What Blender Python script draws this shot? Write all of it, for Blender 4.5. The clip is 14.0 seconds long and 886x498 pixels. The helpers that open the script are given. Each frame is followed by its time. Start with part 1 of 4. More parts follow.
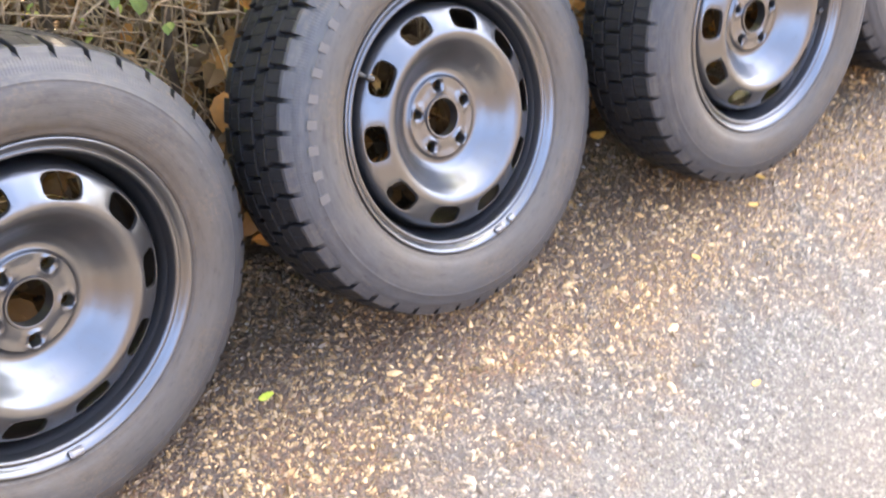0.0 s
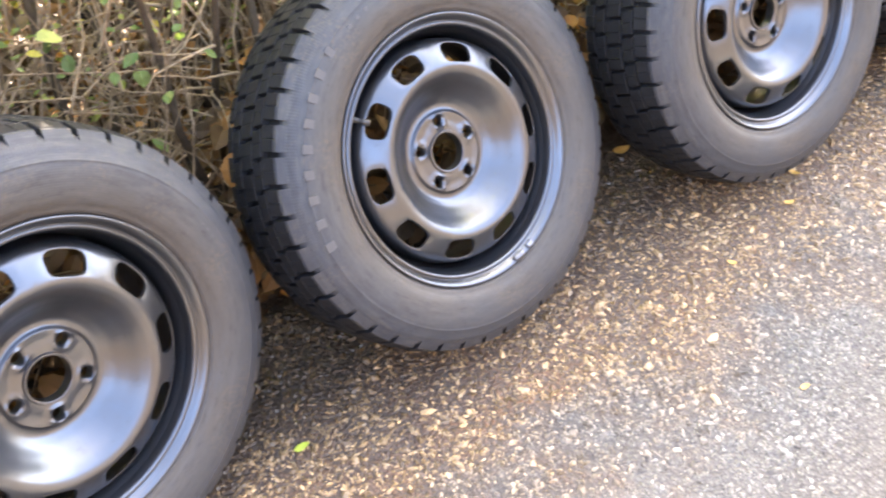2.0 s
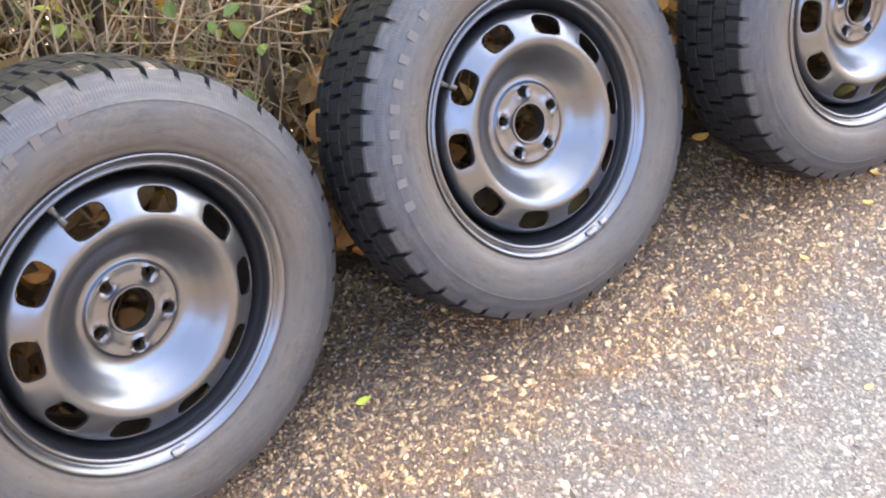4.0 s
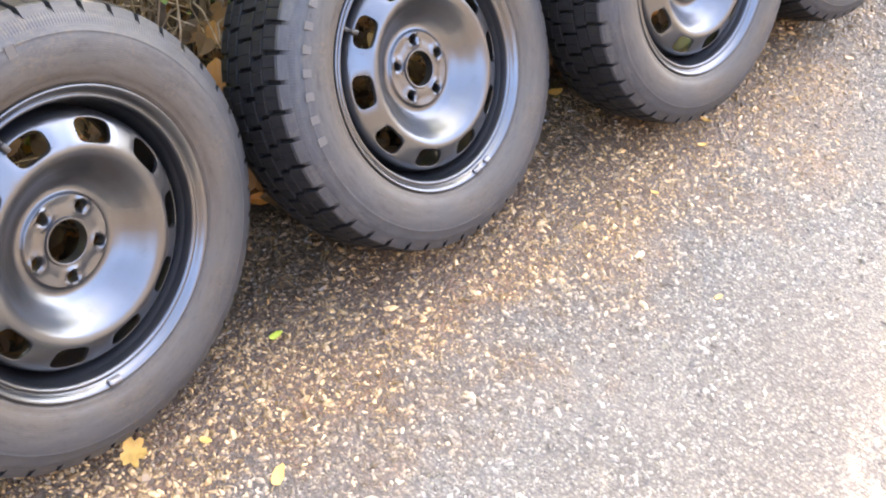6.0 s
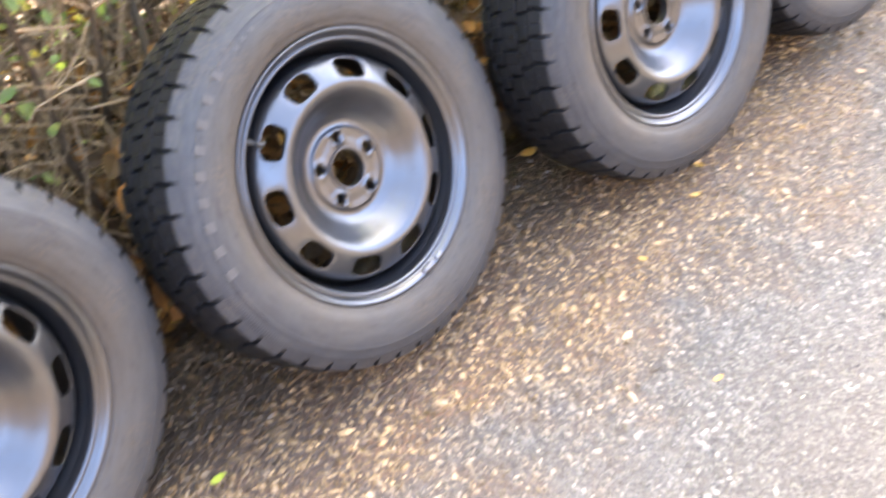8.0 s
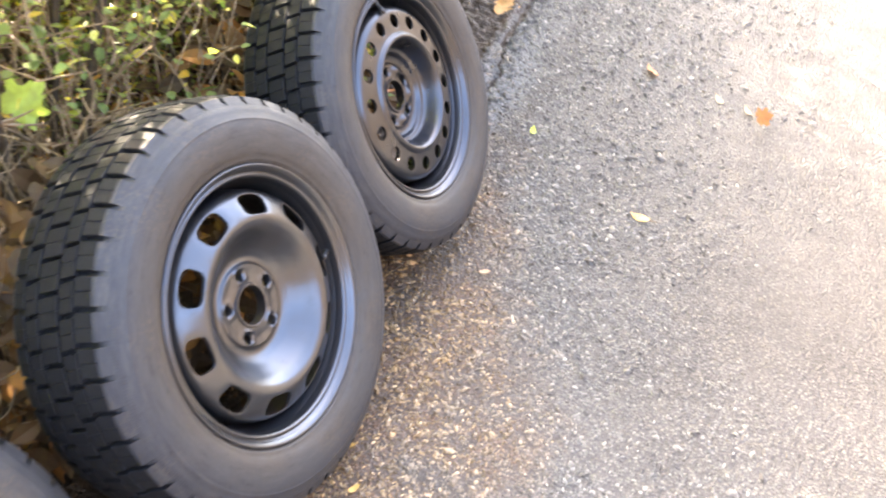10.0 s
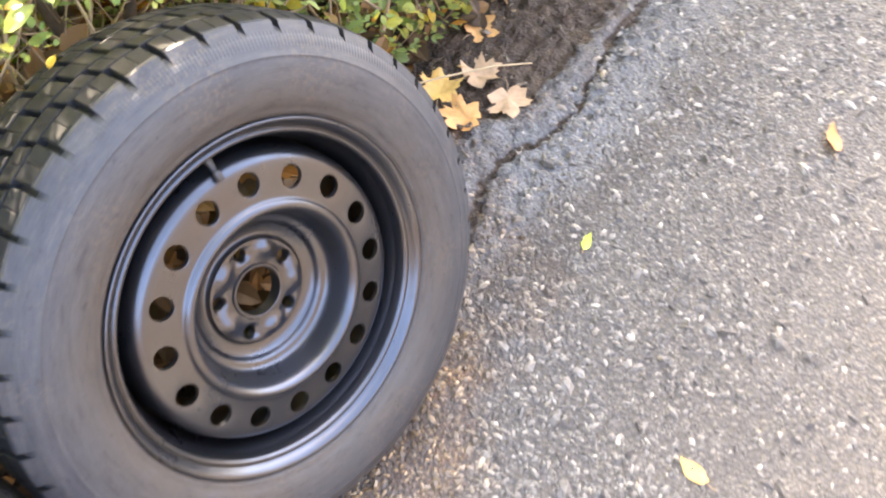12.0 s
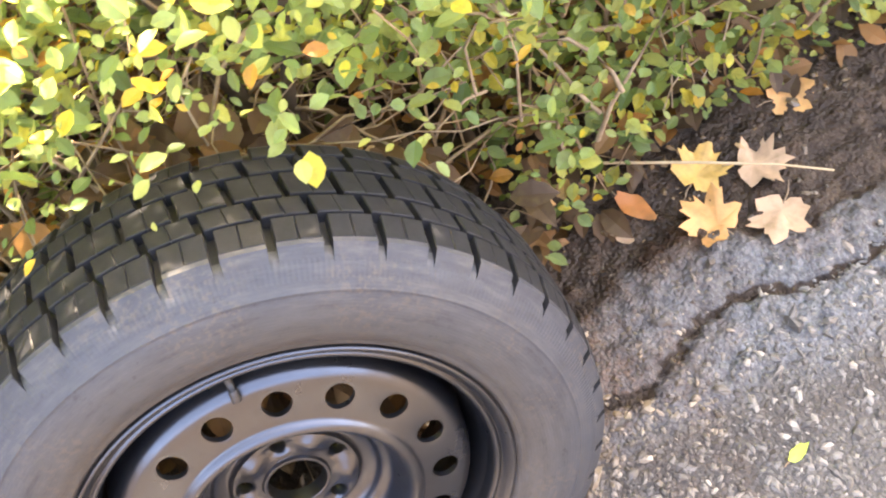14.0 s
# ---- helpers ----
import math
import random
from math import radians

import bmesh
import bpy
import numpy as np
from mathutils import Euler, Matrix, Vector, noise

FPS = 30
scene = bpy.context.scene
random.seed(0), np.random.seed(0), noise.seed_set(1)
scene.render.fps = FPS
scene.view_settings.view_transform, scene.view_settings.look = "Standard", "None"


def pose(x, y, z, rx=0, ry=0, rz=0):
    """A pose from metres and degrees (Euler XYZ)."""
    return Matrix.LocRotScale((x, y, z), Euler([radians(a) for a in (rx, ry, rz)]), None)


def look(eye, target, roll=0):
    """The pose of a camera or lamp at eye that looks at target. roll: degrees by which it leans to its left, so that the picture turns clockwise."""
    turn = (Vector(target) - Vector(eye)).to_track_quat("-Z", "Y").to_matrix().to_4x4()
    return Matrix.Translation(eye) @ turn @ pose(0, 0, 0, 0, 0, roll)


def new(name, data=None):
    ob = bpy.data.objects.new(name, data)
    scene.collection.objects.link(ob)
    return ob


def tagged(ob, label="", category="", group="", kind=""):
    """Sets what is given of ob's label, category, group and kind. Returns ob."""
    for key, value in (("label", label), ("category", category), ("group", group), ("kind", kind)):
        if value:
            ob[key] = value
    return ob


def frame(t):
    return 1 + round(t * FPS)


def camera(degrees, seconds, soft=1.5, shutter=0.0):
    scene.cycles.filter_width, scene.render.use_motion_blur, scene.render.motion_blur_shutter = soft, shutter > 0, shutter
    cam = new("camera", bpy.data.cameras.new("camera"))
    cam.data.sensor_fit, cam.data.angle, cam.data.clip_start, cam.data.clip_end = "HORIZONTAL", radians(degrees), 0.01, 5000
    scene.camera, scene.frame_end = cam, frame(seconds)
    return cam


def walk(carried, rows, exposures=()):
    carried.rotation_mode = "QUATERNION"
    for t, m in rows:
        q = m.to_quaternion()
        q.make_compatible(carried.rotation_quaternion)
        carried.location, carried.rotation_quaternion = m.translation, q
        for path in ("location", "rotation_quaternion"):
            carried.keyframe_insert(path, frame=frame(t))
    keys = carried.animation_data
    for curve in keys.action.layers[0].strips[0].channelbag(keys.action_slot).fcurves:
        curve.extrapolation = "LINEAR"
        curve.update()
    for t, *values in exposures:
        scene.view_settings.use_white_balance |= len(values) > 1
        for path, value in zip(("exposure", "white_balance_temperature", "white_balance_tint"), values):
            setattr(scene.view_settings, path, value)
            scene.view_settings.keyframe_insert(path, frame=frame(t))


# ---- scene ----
cam = camera(49.19, 14.0, soft=2.0, shutter=0.5)
walk(cam, [
    (0.0, pose(0.6907, -0.8721, 1.3130, 40.154, -8.437, 47.138)),
    (0.5, pose(0.7216, -0.8074, 1.2893, 38.448, -4.656, 45.822)),
    (1.0, pose(0.7198, -0.7841, 1.2955, 38.584, -3.870, 44.897)),
    (1.5, pose(0.7421, -0.7752, 1.3133, 41.633, -2.739, 43.062)),
    (2.0, pose(0.7571, -0.7927, 1.3211, 42.119, -0.696, 45.795)),
    (2.5, pose(0.7674, -0.8197, 1.3209, 41.749, -0.101, 49.622)),
    (2.7, pose(0.7656, -0.8253, 1.3231, 40.915, -0.810, 50.642)),
    (4.8, pose(0.7572, -0.8389, 1.3218, 40.791, -1.496, 51.485)),
    (5.0, pose(0.7514, -0.8555, 1.3198, 41.343, -2.463, 50.232)),
    (5.5, pose(0.7592, -0.9793, 1.3445, 44.312, -5.465, 46.934)),
    (6.0, pose(0.7777, -1.0520, 1.3229, 41.898, -7.979, 41.948)),
    (6.5, pose(0.7825, -1.0074, 1.3231, 42.312, -6.896, 42.923)),
    (7.0, pose(0.7996, -0.8922, 1.3242, 42.024, -3.464, 46.869)),
    (7.5, pose(0.8149, -0.7896, 1.3183, 40.335, -0.021, 45.517)),
    (8.0, pose(0.7693, -0.7406, 1.3278, 42.070, -1.019, 40.515)),
    (8.5, pose(0.6168, -0.6813, 1.3369, 45.247, -7.054, 29.010)),
    (9.0, pose(0.5483, -0.6180, 1.3472, 50.416, -7.824, 20.313)),
    (9.2, pose(0.5406, -0.5669, 1.3594, 52.047, -7.171, 18.644)),
    (11.3, pose(0.6480, 0.5067, 1.3499, 36.461, -0.717, 15.777)),
    (11.5, pose(0.6354, 0.6574, 1.3121, 34.877, -0.597, 20.006)),
    (12.0, pose(0.5704, 0.9496, 1.2969, 31.292, -1.320, 32.726)),
    (12.5, pose(0.4877, 1.1747, 1.2609, 23.303, -0.504, 34.276)),
    (13.0, pose(0.4381, 1.4271, 1.2042, 19.190, 3.741, 44.611)),
    (13.5, pose(0.3900, 1.4969, 1.2229, 20.140, 9.529, 52.552)),
    (14.0, pose(0.4013, 1.4989, 1.2383, 20.774, 10.979, 57.170)),
], exposures=[(0.0, 5.45, 7950.0, 15.0), (0.5, 5.30, 7950.0, 15.0), (1.0, 5.35, 7900.0, 15.0), (1.5, 5.42, 7850.0, 15.0), (2.0, 5.40, 7800.0, 15.0), (2.5, 5.40, 7800.0, 15.0), (5.0, 5.50, 7900.0, 15.0), (5.5, 5.55, 7950.0, 15.0), (6.0, 5.36, 7950.0, 15.0), (6.5, 5.27, 7850.0, 15.0), (7.0, 5.40, 7800.0, 15.0), (7.5, 5.30, 7850.0, 15.0), (8.0, 5.42, 7850.0, 15.0), (8.5, 5.55, 7950.0, 15.0), (9.0, 5.35, 7900.0, 15.0), (11.5, 5.12, 7800.0, 15.5), (12.0, 5.35, 7950.0, 16.0), (12.5, 5.40, 7900.0, 16.0), (13.5, 5.48, 8400.0, 19.0), (14.0, 5.45, 8400.0, 19.0)])

# ---- light: low autumn sun behind the hedge, open sky above the drive ----
SUN_AZ, SUN_EL = 138.0, 26.0      # degrees: bearing of the sun counted from +x towards +y, height
world = bpy.data.worlds.new("sky")
scene.world = world
world.use_nodes = True
wn, wl = world.node_tree.nodes, world.node_tree.links
sky = wn.new("ShaderNodeTexSky")
sky.sky_type = "NISHITA"
sky.sun_disc = False
sky.sun_elevation = radians(SUN_EL)
sky.air_density, sky.dust_density, sky.ozone_density = 0.8, 4.0, 0.6
sky.sun_rotation = radians(90.0 - SUN_AZ)
wn["Background"].inputs["Strength"].default_value = 0.105
wl.new(sky.outputs["Color"], wn["Background"].inputs["Color"])
sun_data = bpy.data.lights.new("sun", "SUN")
sun_data.energy = 5.0
sun_data.angle = radians(0.6)
sun_data.color = (1.0, 0.92, 0.8)
sun = new("sun", sun_data)
sdir = Vector((math.cos(radians(SUN_EL)) * math.cos(radians(SUN_AZ)), math.cos(radians(SUN_EL)) * math.sin(radians(SUN_AZ)), math.sin(radians(SUN_EL))))
sun.matrix_world = look(sdir * 20, (0, 0, 0))


# ---- materials ----
class Mat:
    """A small builder for node materials."""

    def __init__(self, name, rough=0.6, spec=0.5, metal=0.0):
        self.m = bpy.data.materials.new(name)
        self.m.use_nodes = True
        self.t = self.m.node_tree
        self.b = self.t.nodes["Principled BSDF"]
        self.b.inputs["Roughness"].default_value = rough
        self.b.inputs["Specular IOR Level"].default_value = spec
        self.b.inputs["Metallic"].default_value = metal
        self.pos = self.t.nodes.new("ShaderNodeTexCoord").outputs["Object"]

    def node(self, kind, **kw):
        n = self.t.nodes.new(kind)
        for k, v in kw.items():
            n.inputs[k].default_value = v
        return n

    def link(self, a, b):
        self.t.links.new(a, b)

    def noise(self, scale, detail=4.0, rough=0.6, stretch=None):
        n = self.node("ShaderNodeTexNoise", Scale=scale, Detail=detail, Roughness=rough)
        src = self.pos
        if stretch:
            mp = self.node("ShaderNodeMapping", Scale=stretch)
            self.link(src, mp.inputs["Vector"])
            src = mp.outputs["Vector"]
        self.link(src, n.inputs["Vector"])
        return n.outputs["Fac"]

    def voronoi(self, scale, feature="F1"):
        n = self.node("ShaderNodeTexVoronoi", Scale=scale)
        n.feature = feature
        self.link(self.pos, n.inputs["Vector"])
        return n

    def ramp(self, fac, stops):
        n = self.node("ShaderNodeValToRGB")
        el = n.color_ramp.elements
        while len(el) < len(stops):
            el.new(0.5)
        for e, (at, col) in zip(el, stops):
            e.position = at
            e.color = (*col, 1.0) if len(col) == 3 else col
        self.link(fac, n.inputs["Fac"])
        return n.outputs["Color"]

    def span(self, fac, a, b, lo=0.0, hi=1.0):
        n = self.node("ShaderNodeMapRange")
        for k, v in zip(("From Min", "From Max", "To Min", "To Max"), (a, b, lo, hi)):
            n.inputs[k].default_value = v
        self.link(fac, n.inputs["Value"])
        return n.outputs["Result"]

    def mix(self, fac, a, b, mode="MIX"):
        n = self.t.nodes.new("ShaderNodeMix")
        n.data_type, n.blend_type = "RGBA", mode
        for k, v in ((0, fac), (6, a), (7, b)):
            sock = n.inputs[k]
            if isinstance(v, (int, float)):
                sock.default_value = v if k == 0 else (v, v, v, 1.0)
            elif isinstance(v, tuple):
                sock.default_value = (*v, 1.0)
            else:
                self.link(v, sock)
        return n.outputs[2]

    def math(self, op, a, b=0.0):
        n = self.t.nodes.new("ShaderNodeMath")
        n.operation = op
        for sock, v in zip(n.inputs, (a, b)):
            if isinstance(v, (int, float)):
                sock.default_value = v
            else:
                self.link(v, sock)
        return n.outputs[0]

    def axis(self, k):
        n = self.t.nodes.new("ShaderNodeSeparateXYZ")
        self.link(self.pos, n.inputs[0])
        return n.outputs[k]

    def color(self, c):
        if isinstance(c, tuple):
            self.b.inputs["Base Color"].default_value = (*c, 1.0)
        else:
            self.link(c, self.b.inputs["Base Color"])

    def rough(self, f):
        self.link(f, self.b.inputs["Roughness"])

    def bump(self, height, strength=0.3, dist=0.002):
        n = self.node("ShaderNodeBump", Strength=strength, Distance=dist)
        self.link(height, n.inputs["Height"])
        self.link(n.outputs["Normal"], self.b.inputs["Normal"])


def island(mt):
    return mt.t.nodes.new("ShaderNodeNewGeometry").outputs["Random Per Island"]


def make_rubber(name, base, dust, dustiness):
    mt = Mat(name, 0.62, 0.2)
    big = mt.noise(9.0, 5.0, 0.65)
    fine = mt.noise(160.0, 3.0)
    c = mt.mix(mt.span(big, 0.35, 0.7, 0.0, dustiness), base, dust)
    c = mt.mix(mt.span(fine, 0.3, 0.75, 0.0, 0.35), c, tuple(v * 1.5 for v in dust))
    mt.color(c)
    mt.rough(mt.span(big, 0.3, 0.7, 0.52, 0.72))
    mt.bump(fine, 0.25, 0.0006)
    return mt.m


def make_sidewall():
    """Dusty sidewall rubber: grey, with a brownish ring of road film near the rim."""
    mt = Mat("sidewall_rubber", 0.6, 0.24)
    big = mt.noise(8.0, 5.0, 0.65)
    fine = mt.noise(140.0, 3.0)
    x, y = mt.axis(0), mt.axis(1)
    r = mt.math("SQRT", mt.math("ADD", mt.math("MULTIPLY", x, x), mt.math("MULTIPLY", y, y)))
    wob = mt.math("ADD", r, mt.math("MULTIPLY", mt.math("SUBTRACT", big, 0.5), 0.05))
    film = mt.ramp(mt.span(wob, 0.20, 0.31), [(0.0, (0.0487, 0.0418, 0.0360)), (0.2, (0.0615, 0.0557, 0.0499)), (0.42, (0.0487, 0.0499, 0.0510)), (0.75, (0.0406, 0.0452, 0.0534)), (1.0, (0.0290, 0.0325, 0.0406))])
    c = mt.mix(mt.span(fine, 0.35, 0.75, 0.0, 0.14), film, (0.07, 0.064, 0.06))
    c = mt.mix(mt.span(mt.noise(14.0, 6.0, 0.7), 0.5, 0.75, 0.0, 0.55), c, (0.026, 0.027, 0.031))
    c = mt.mix(mt.span(mt.noise(7.0, 7.0, 0.72), 0.5, 0.72, 0.0, 0.6), c, (0.07, 0.07, 0.07))
    c = mt.mix(mt.span(mt.noise(75.0, 4.0, 0.7), 0.62, 0.74, 0.0, 0.6), c, (0.014, 0.014, 0.015))
    # scuffs drawn out along the ring, and splashes of dried mud
    polar = mt.t.nodes.new("ShaderNodeCombineXYZ")
    mt.link(mt.math("MULTIPLY", mt.math("ARCTAN2", y, x), 0.27), polar.inputs[0])
    mt.link(mt.math("MULTIPLY", r, 5.0), polar.inputs[1])
    mt.link(mt.axis(2), polar.inputs[2])
    scuff = mt.node("ShaderNodeTexNoise", Scale=26.0, Detail=7.0, Roughness=0.72)
    mt.link(polar.outputs[0], scuff.inputs["Vector"])
    c = mt.mix(mt.span(scuff.outputs["Fac"], 0.5, 0.68, 0.0, 0.6), c, (0.075, 0.073, 0.072))
    c = mt.mix(mt.span(scuff.outputs["Fac"], 0.46, 0.3, 0.0, 0.6), c, (0.02, 0.021, 0.025))
    splash = mt.math("MULTIPLY", mt.span(mt.noise(11.0, 3.0, 0.5), 0.5, 0.62), mt.span(mt.noise(170.0, 3.0, 0.6), 0.5, 0.62))
    c = mt.mix(mt.math("MULTIPLY", splash, 0.4), c, (0.1, 0.078, 0.058))
    mt.color(c)
    mt.rough(mt.math("ADD", mt.span(big, 0.3, 0.7, 0.38, 0.56), mt.span(scuff.outputs["Fac"], 0.4, 0.7, 0.0, 0.1)))
    # fine concentric mould lines, and a band of short radial hatching by the shoulder
    ribs = mt.math("SINE", mt.math("MULTIPLY", r, 2100.0))
    hatch = mt.math("SINE", mt.math("MULTIPLY", mt.math("ARCTAN2", y, x), 420.0))
    inner, outer = mt.span(r, 0.2815, 0.2825), mt.span(r, 0.2965, 0.2955)
    hatch = mt.math("MULTIPLY", hatch, mt.math("MULTIPLY", inner, outer))
    mt.bump(mt.math("ADD", mt.math("ADD", mt.math("MULTIPLY", fine, 0.5), mt.math("MULTIPLY", hatch, 0.45)), mt.math("MULTIPLY", ribs, 0.12)), 0.3, 0.0008)
    return mt.m


def make_rim_paint(name, base, dust, rough):
    """Dark graphite steel-wheel enamel with a metallic sheen, dust and a little rust."""
    mt = Mat(name, 0.3, 0.5, 0.93)
    big = mt.noise(11.0, 5.0, 0.6)
    mid = mt.noise(60.0, 5.0, 0.65)
    fine = mt.noise(260.0, 3.0)
    c = mt.mix(mt.span(big, 0.42, 0.75, 0.0, 0.55), base, dust)
    c = mt.mix(mt.span(mid, 0.6, 0.8, 0.0, 0.35), c, tuple(v * 0.6 for v in dust))
    c = mt.mix(mt.span(fine, 0.66, 0.8, 0.0, 0.4), c, (0.07, 0.052, 0.042))
    mt.color(c)
    mt.rough(mt.math("ADD", mt.span(big, 0.3, 0.75, rough, rough + 0.07), mt.span(mid, 0.45, 0.8, 0.0, 0.08)))
    mt.bump(mt.math("ADD", mt.math("MULTIPLY", mid, 0.6), fine), 0.08, 0.0006)
    return mt.m


def make_plain(name, col, col2, rough, spec=0.5, metal=0.0, scale=30.0):
    mt = Mat(name, rough, spec, metal)
    mt.color(mt.mix(mt.span(mt.noise(scale, 5.0), 0.35, 0.7), col, col2))
    mt.bump(mt.noise(scale * 6, 3.0), 0.2, 0.001)
    return mt.m


def damp_zones(mt):
    """How brown-wet, how soil-dark and how damp the drive is: wet film along the wheels, soil with shade painted in
    beneath them, a dark damp stretch past the last wheel.
    """
    x = mt.math("SUBTRACT", mt.axis(0), mt.math("MULTIPLY", mt.axis(1), 0.1))
    x = mt.math("ADD", x, mt.span(mt.axis(1), 1.0, 1.9, 0.0, 0.5))
    patch = mt.math("SUBTRACT", mt.noise(4.5, 6.0, 0.65), 0.5)
    fleck = mt.math("SUBTRACT", mt.noise(28.0, 5.0, 0.7), 0.5)
    band = mt.math("ADD", x, mt.math("MULTIPLY", patch, 0.6))
    wet = mt.span(mt.math("ADD", band, mt.math("MULTIPLY", fleck, 0.25)), 0.26, 0.5, 1.0, 0.0)
    edge = mt.math("ADD", x, mt.math("ADD", mt.math("MULTIPLY", patch, 0.25), mt.math("MULTIPLY", fleck, 0.1)))
    mud_shade = mt.span(edge, 0.0, 0.16, 1.0, 0.0)
    damp = mt.span(mt.math("ADD", mt.axis(1), mt.math("MULTIPLY", patch, 1.2)), 0.75, 1.35)
    return wet, mud_shade, damp


def make_asphalt():
    """Worn asphalt: bound grit, brown wet film along the wheels, paler and dry further out, soil in the cracks and at the verge."""
    mt = Mat("asphalt", 0.8, 0.3)
    wet, mud_shade, moist = damp_zones(mt)
    cell = mt.voronoi(150.0)
    cell2 = mt.voronoi(330.0)
    tone = mt.ramp(mt.math("MULTIPLY", cell.outputs["Color"], 1.0), [(0.0, (0.07, 0.065, 0.058)), (0.45, (0.14, 0.131, 0.117)), (0.8, (0.215, 0.201, 0.178)), (1.0, (0.34, 0.315, 0.275))])
    gaps = mt.span(cell.outputs["Distance"], 0.3, 0.7, 0.0, 0.85)
    dry = mt.mix(gaps, tone, (0.07, 0.066, 0.062))
    dry = mt.mix(mt.span(cell2.outputs["Distance"], 0.3, 0.8, 0.0, 0.4), dry, (0.09, 0.086, 0.08))
    dry = mt.mix(mt.span(mt.noise(3.0, 5.0), 0.35, 0.7, 0.0, 0.4), dry, (0.17, 0.16, 0.144))
    dry = mt.mix(mt.math("MULTIPLY", moist, 0.8), dry, mt.mix(1.0, dry, (0.56, 0.54, 0.52), "MULTIPLY"))
    # the broken grey slab along the drive's edge past the last wheel, and the wet seam beyond it
    across = mt.math("SUBTRACT", mt.axis(0), mt.span(mt.axis(1), 1.55, 2.3, 0.145, 0.235))
    across = mt.math("ADD", across, mt.math("MULTIPLY", mt.math("SUBTRACT", mt.noise(9.0, 5.0, 0.65), 0.5), 0.14))
    past = mt.math("MULTIPLY", mt.span(mt.axis(1), 1.5, 1.62), mt.span(mt.axis(1), 1.95, 2.4, 1.0, 0.25))
    slab = mt.math("MULTIPLY", past, mt.span(mt.math("ABSOLUTE", across), 0.075, 0.115, 0.75, 0.0))
    seam = mt.math("MULTIPLY", past, mt.span(mt.math("ABSOLUTE", mt.math("SUBTRACT", across, 0.15)), 0.015, 0.05, 0.6, 0.0))
    dry = mt.mix(slab, dry, mt.mix(mt.span(mt.noise(120.0, 4.0, 0.7), 0.35, 0.65), (0.075, 0.077, 0.08), (0.19, 0.193, 0.197)))
    dry = mt.mix(seam, dry, (0.05, 0.042, 0.036))
    brown = mt.ramp(mt.noise(6.0, 6.0, 0.65), [(0.3, (0.036, 0.021, 0.012)), (0.52, (0.12, 0.054, 0.022)), (0.75, (0.24, 0.108, 0.038))])
    brown = mt.mix(gaps, brown, (0.045, 0.026, 0.015))
    c = mt.mix(mt.math("MULTIPLY", wet, 0.88), dry, mt.mix(0.15, brown, tone, "MIX"))
    # near-black soil tone beneath the wheels, with their shade painted in
    c = mt.mix(mud_shade, c, mt.ramp(mt.noise(20.0, 6.0, 0.7), [(0.3, (0.014, 0.011, 0.009)), (0.7, (0.042, 0.03, 0.021))]))
    soil = mt.ramp(mt.noise(26.0, 6.0, 0.7), [(0.3, (0.018, 0.011, 0.007)), (0.55, (0.045, 0.028, 0.017)), (0.75, (0.09, 0.06, 0.038))])
    low = mt.span(mt.axis(2), -0.0075, -0.0035, 1.0, 0.0)
    verge = mt.math("MULTIPLY", mt.span(mt.axis(1), 1.5, 1.62), mt.span(across, -0.115, -0.095, 1.0, 0.0))
    c = mt.mix(verge, c, mt.ramp(mt.noise(22.0, 6.0, 0.7), [(0.3, (0.02, 0.009, 0.004)), (0.6, (0.048, 0.023, 0.01)), (0.8, (0.09, 0.048, 0.024))]))
    mt.color(mt.mix(low, c, soil))
    glaze = mt.mix(moist, mt.span(cell2.outputs["Distance"], 0.0, 0.8, 0.74, 0.92), mt.span(mt.noise(12.0, 5.0), 0.35, 0.7, 0.48, 0.68))
    mt.rough(mt.mix(wet, glaze, mt.span(mt.noise(35.0, 4.0), 0.35, 0.7, 0.34, 0.55)))
    relief = mt.math("ADD", mt.math("MULTIPLY", cell.outputs["Distance"], -1.3), mt.math("MULTIPLY", cell2.outputs["Distance"], -0.5))
    mt.bump(mt.math("ADD", relief, mt.math("MULTIPLY", mt.noise(420.0, 2.0), 0.5)), 0.9, 0.0035)
    return mt.m


def make_grit():
    mt = Mat("grit", 0.5, 0.5)
    r = island(mt)
    c = mt.ramp(r, [(0.0, (0.07, 0.065, 0.058)), (0.35, (0.13, 0.122, 0.11)), (0.7, (0.2, 0.188, 0.168)), (0.92, (0.28, 0.262, 0.228)), (1.0, (0.46, 0.425, 0.36))])
    wet, mud_shade, moist = damp_zones(mt)
    c = mt.mix(mt.math("MULTIPLY", moist, 0.75), c, mt.mix(1.0, c, (0.62, 0.6, 0.58), "MULTIPLY"))
    # grit in the wet band coloured paler and golden, standing in for glints
    c = mt.mix(mt.math("MULTIPLY", wet, 0.95), c, mt.mix(1.0, c, (1.55, 1.1, 0.64), "MULTIPLY"))
    # grit beneath the wheels takes the same soil colour and painted shade
    mt.color(mt.mix(mt.math("MULTIPLY", mud_shade, 0.88), c, (0.035, 0.026, 0.019)))
    mt.rough(mt.span(wet, 0.0, 0.95, 0.5, 0.16))
    mt.bump(mt.noise(600.0, 2.0), 0.4, 0.001)
    return mt.m


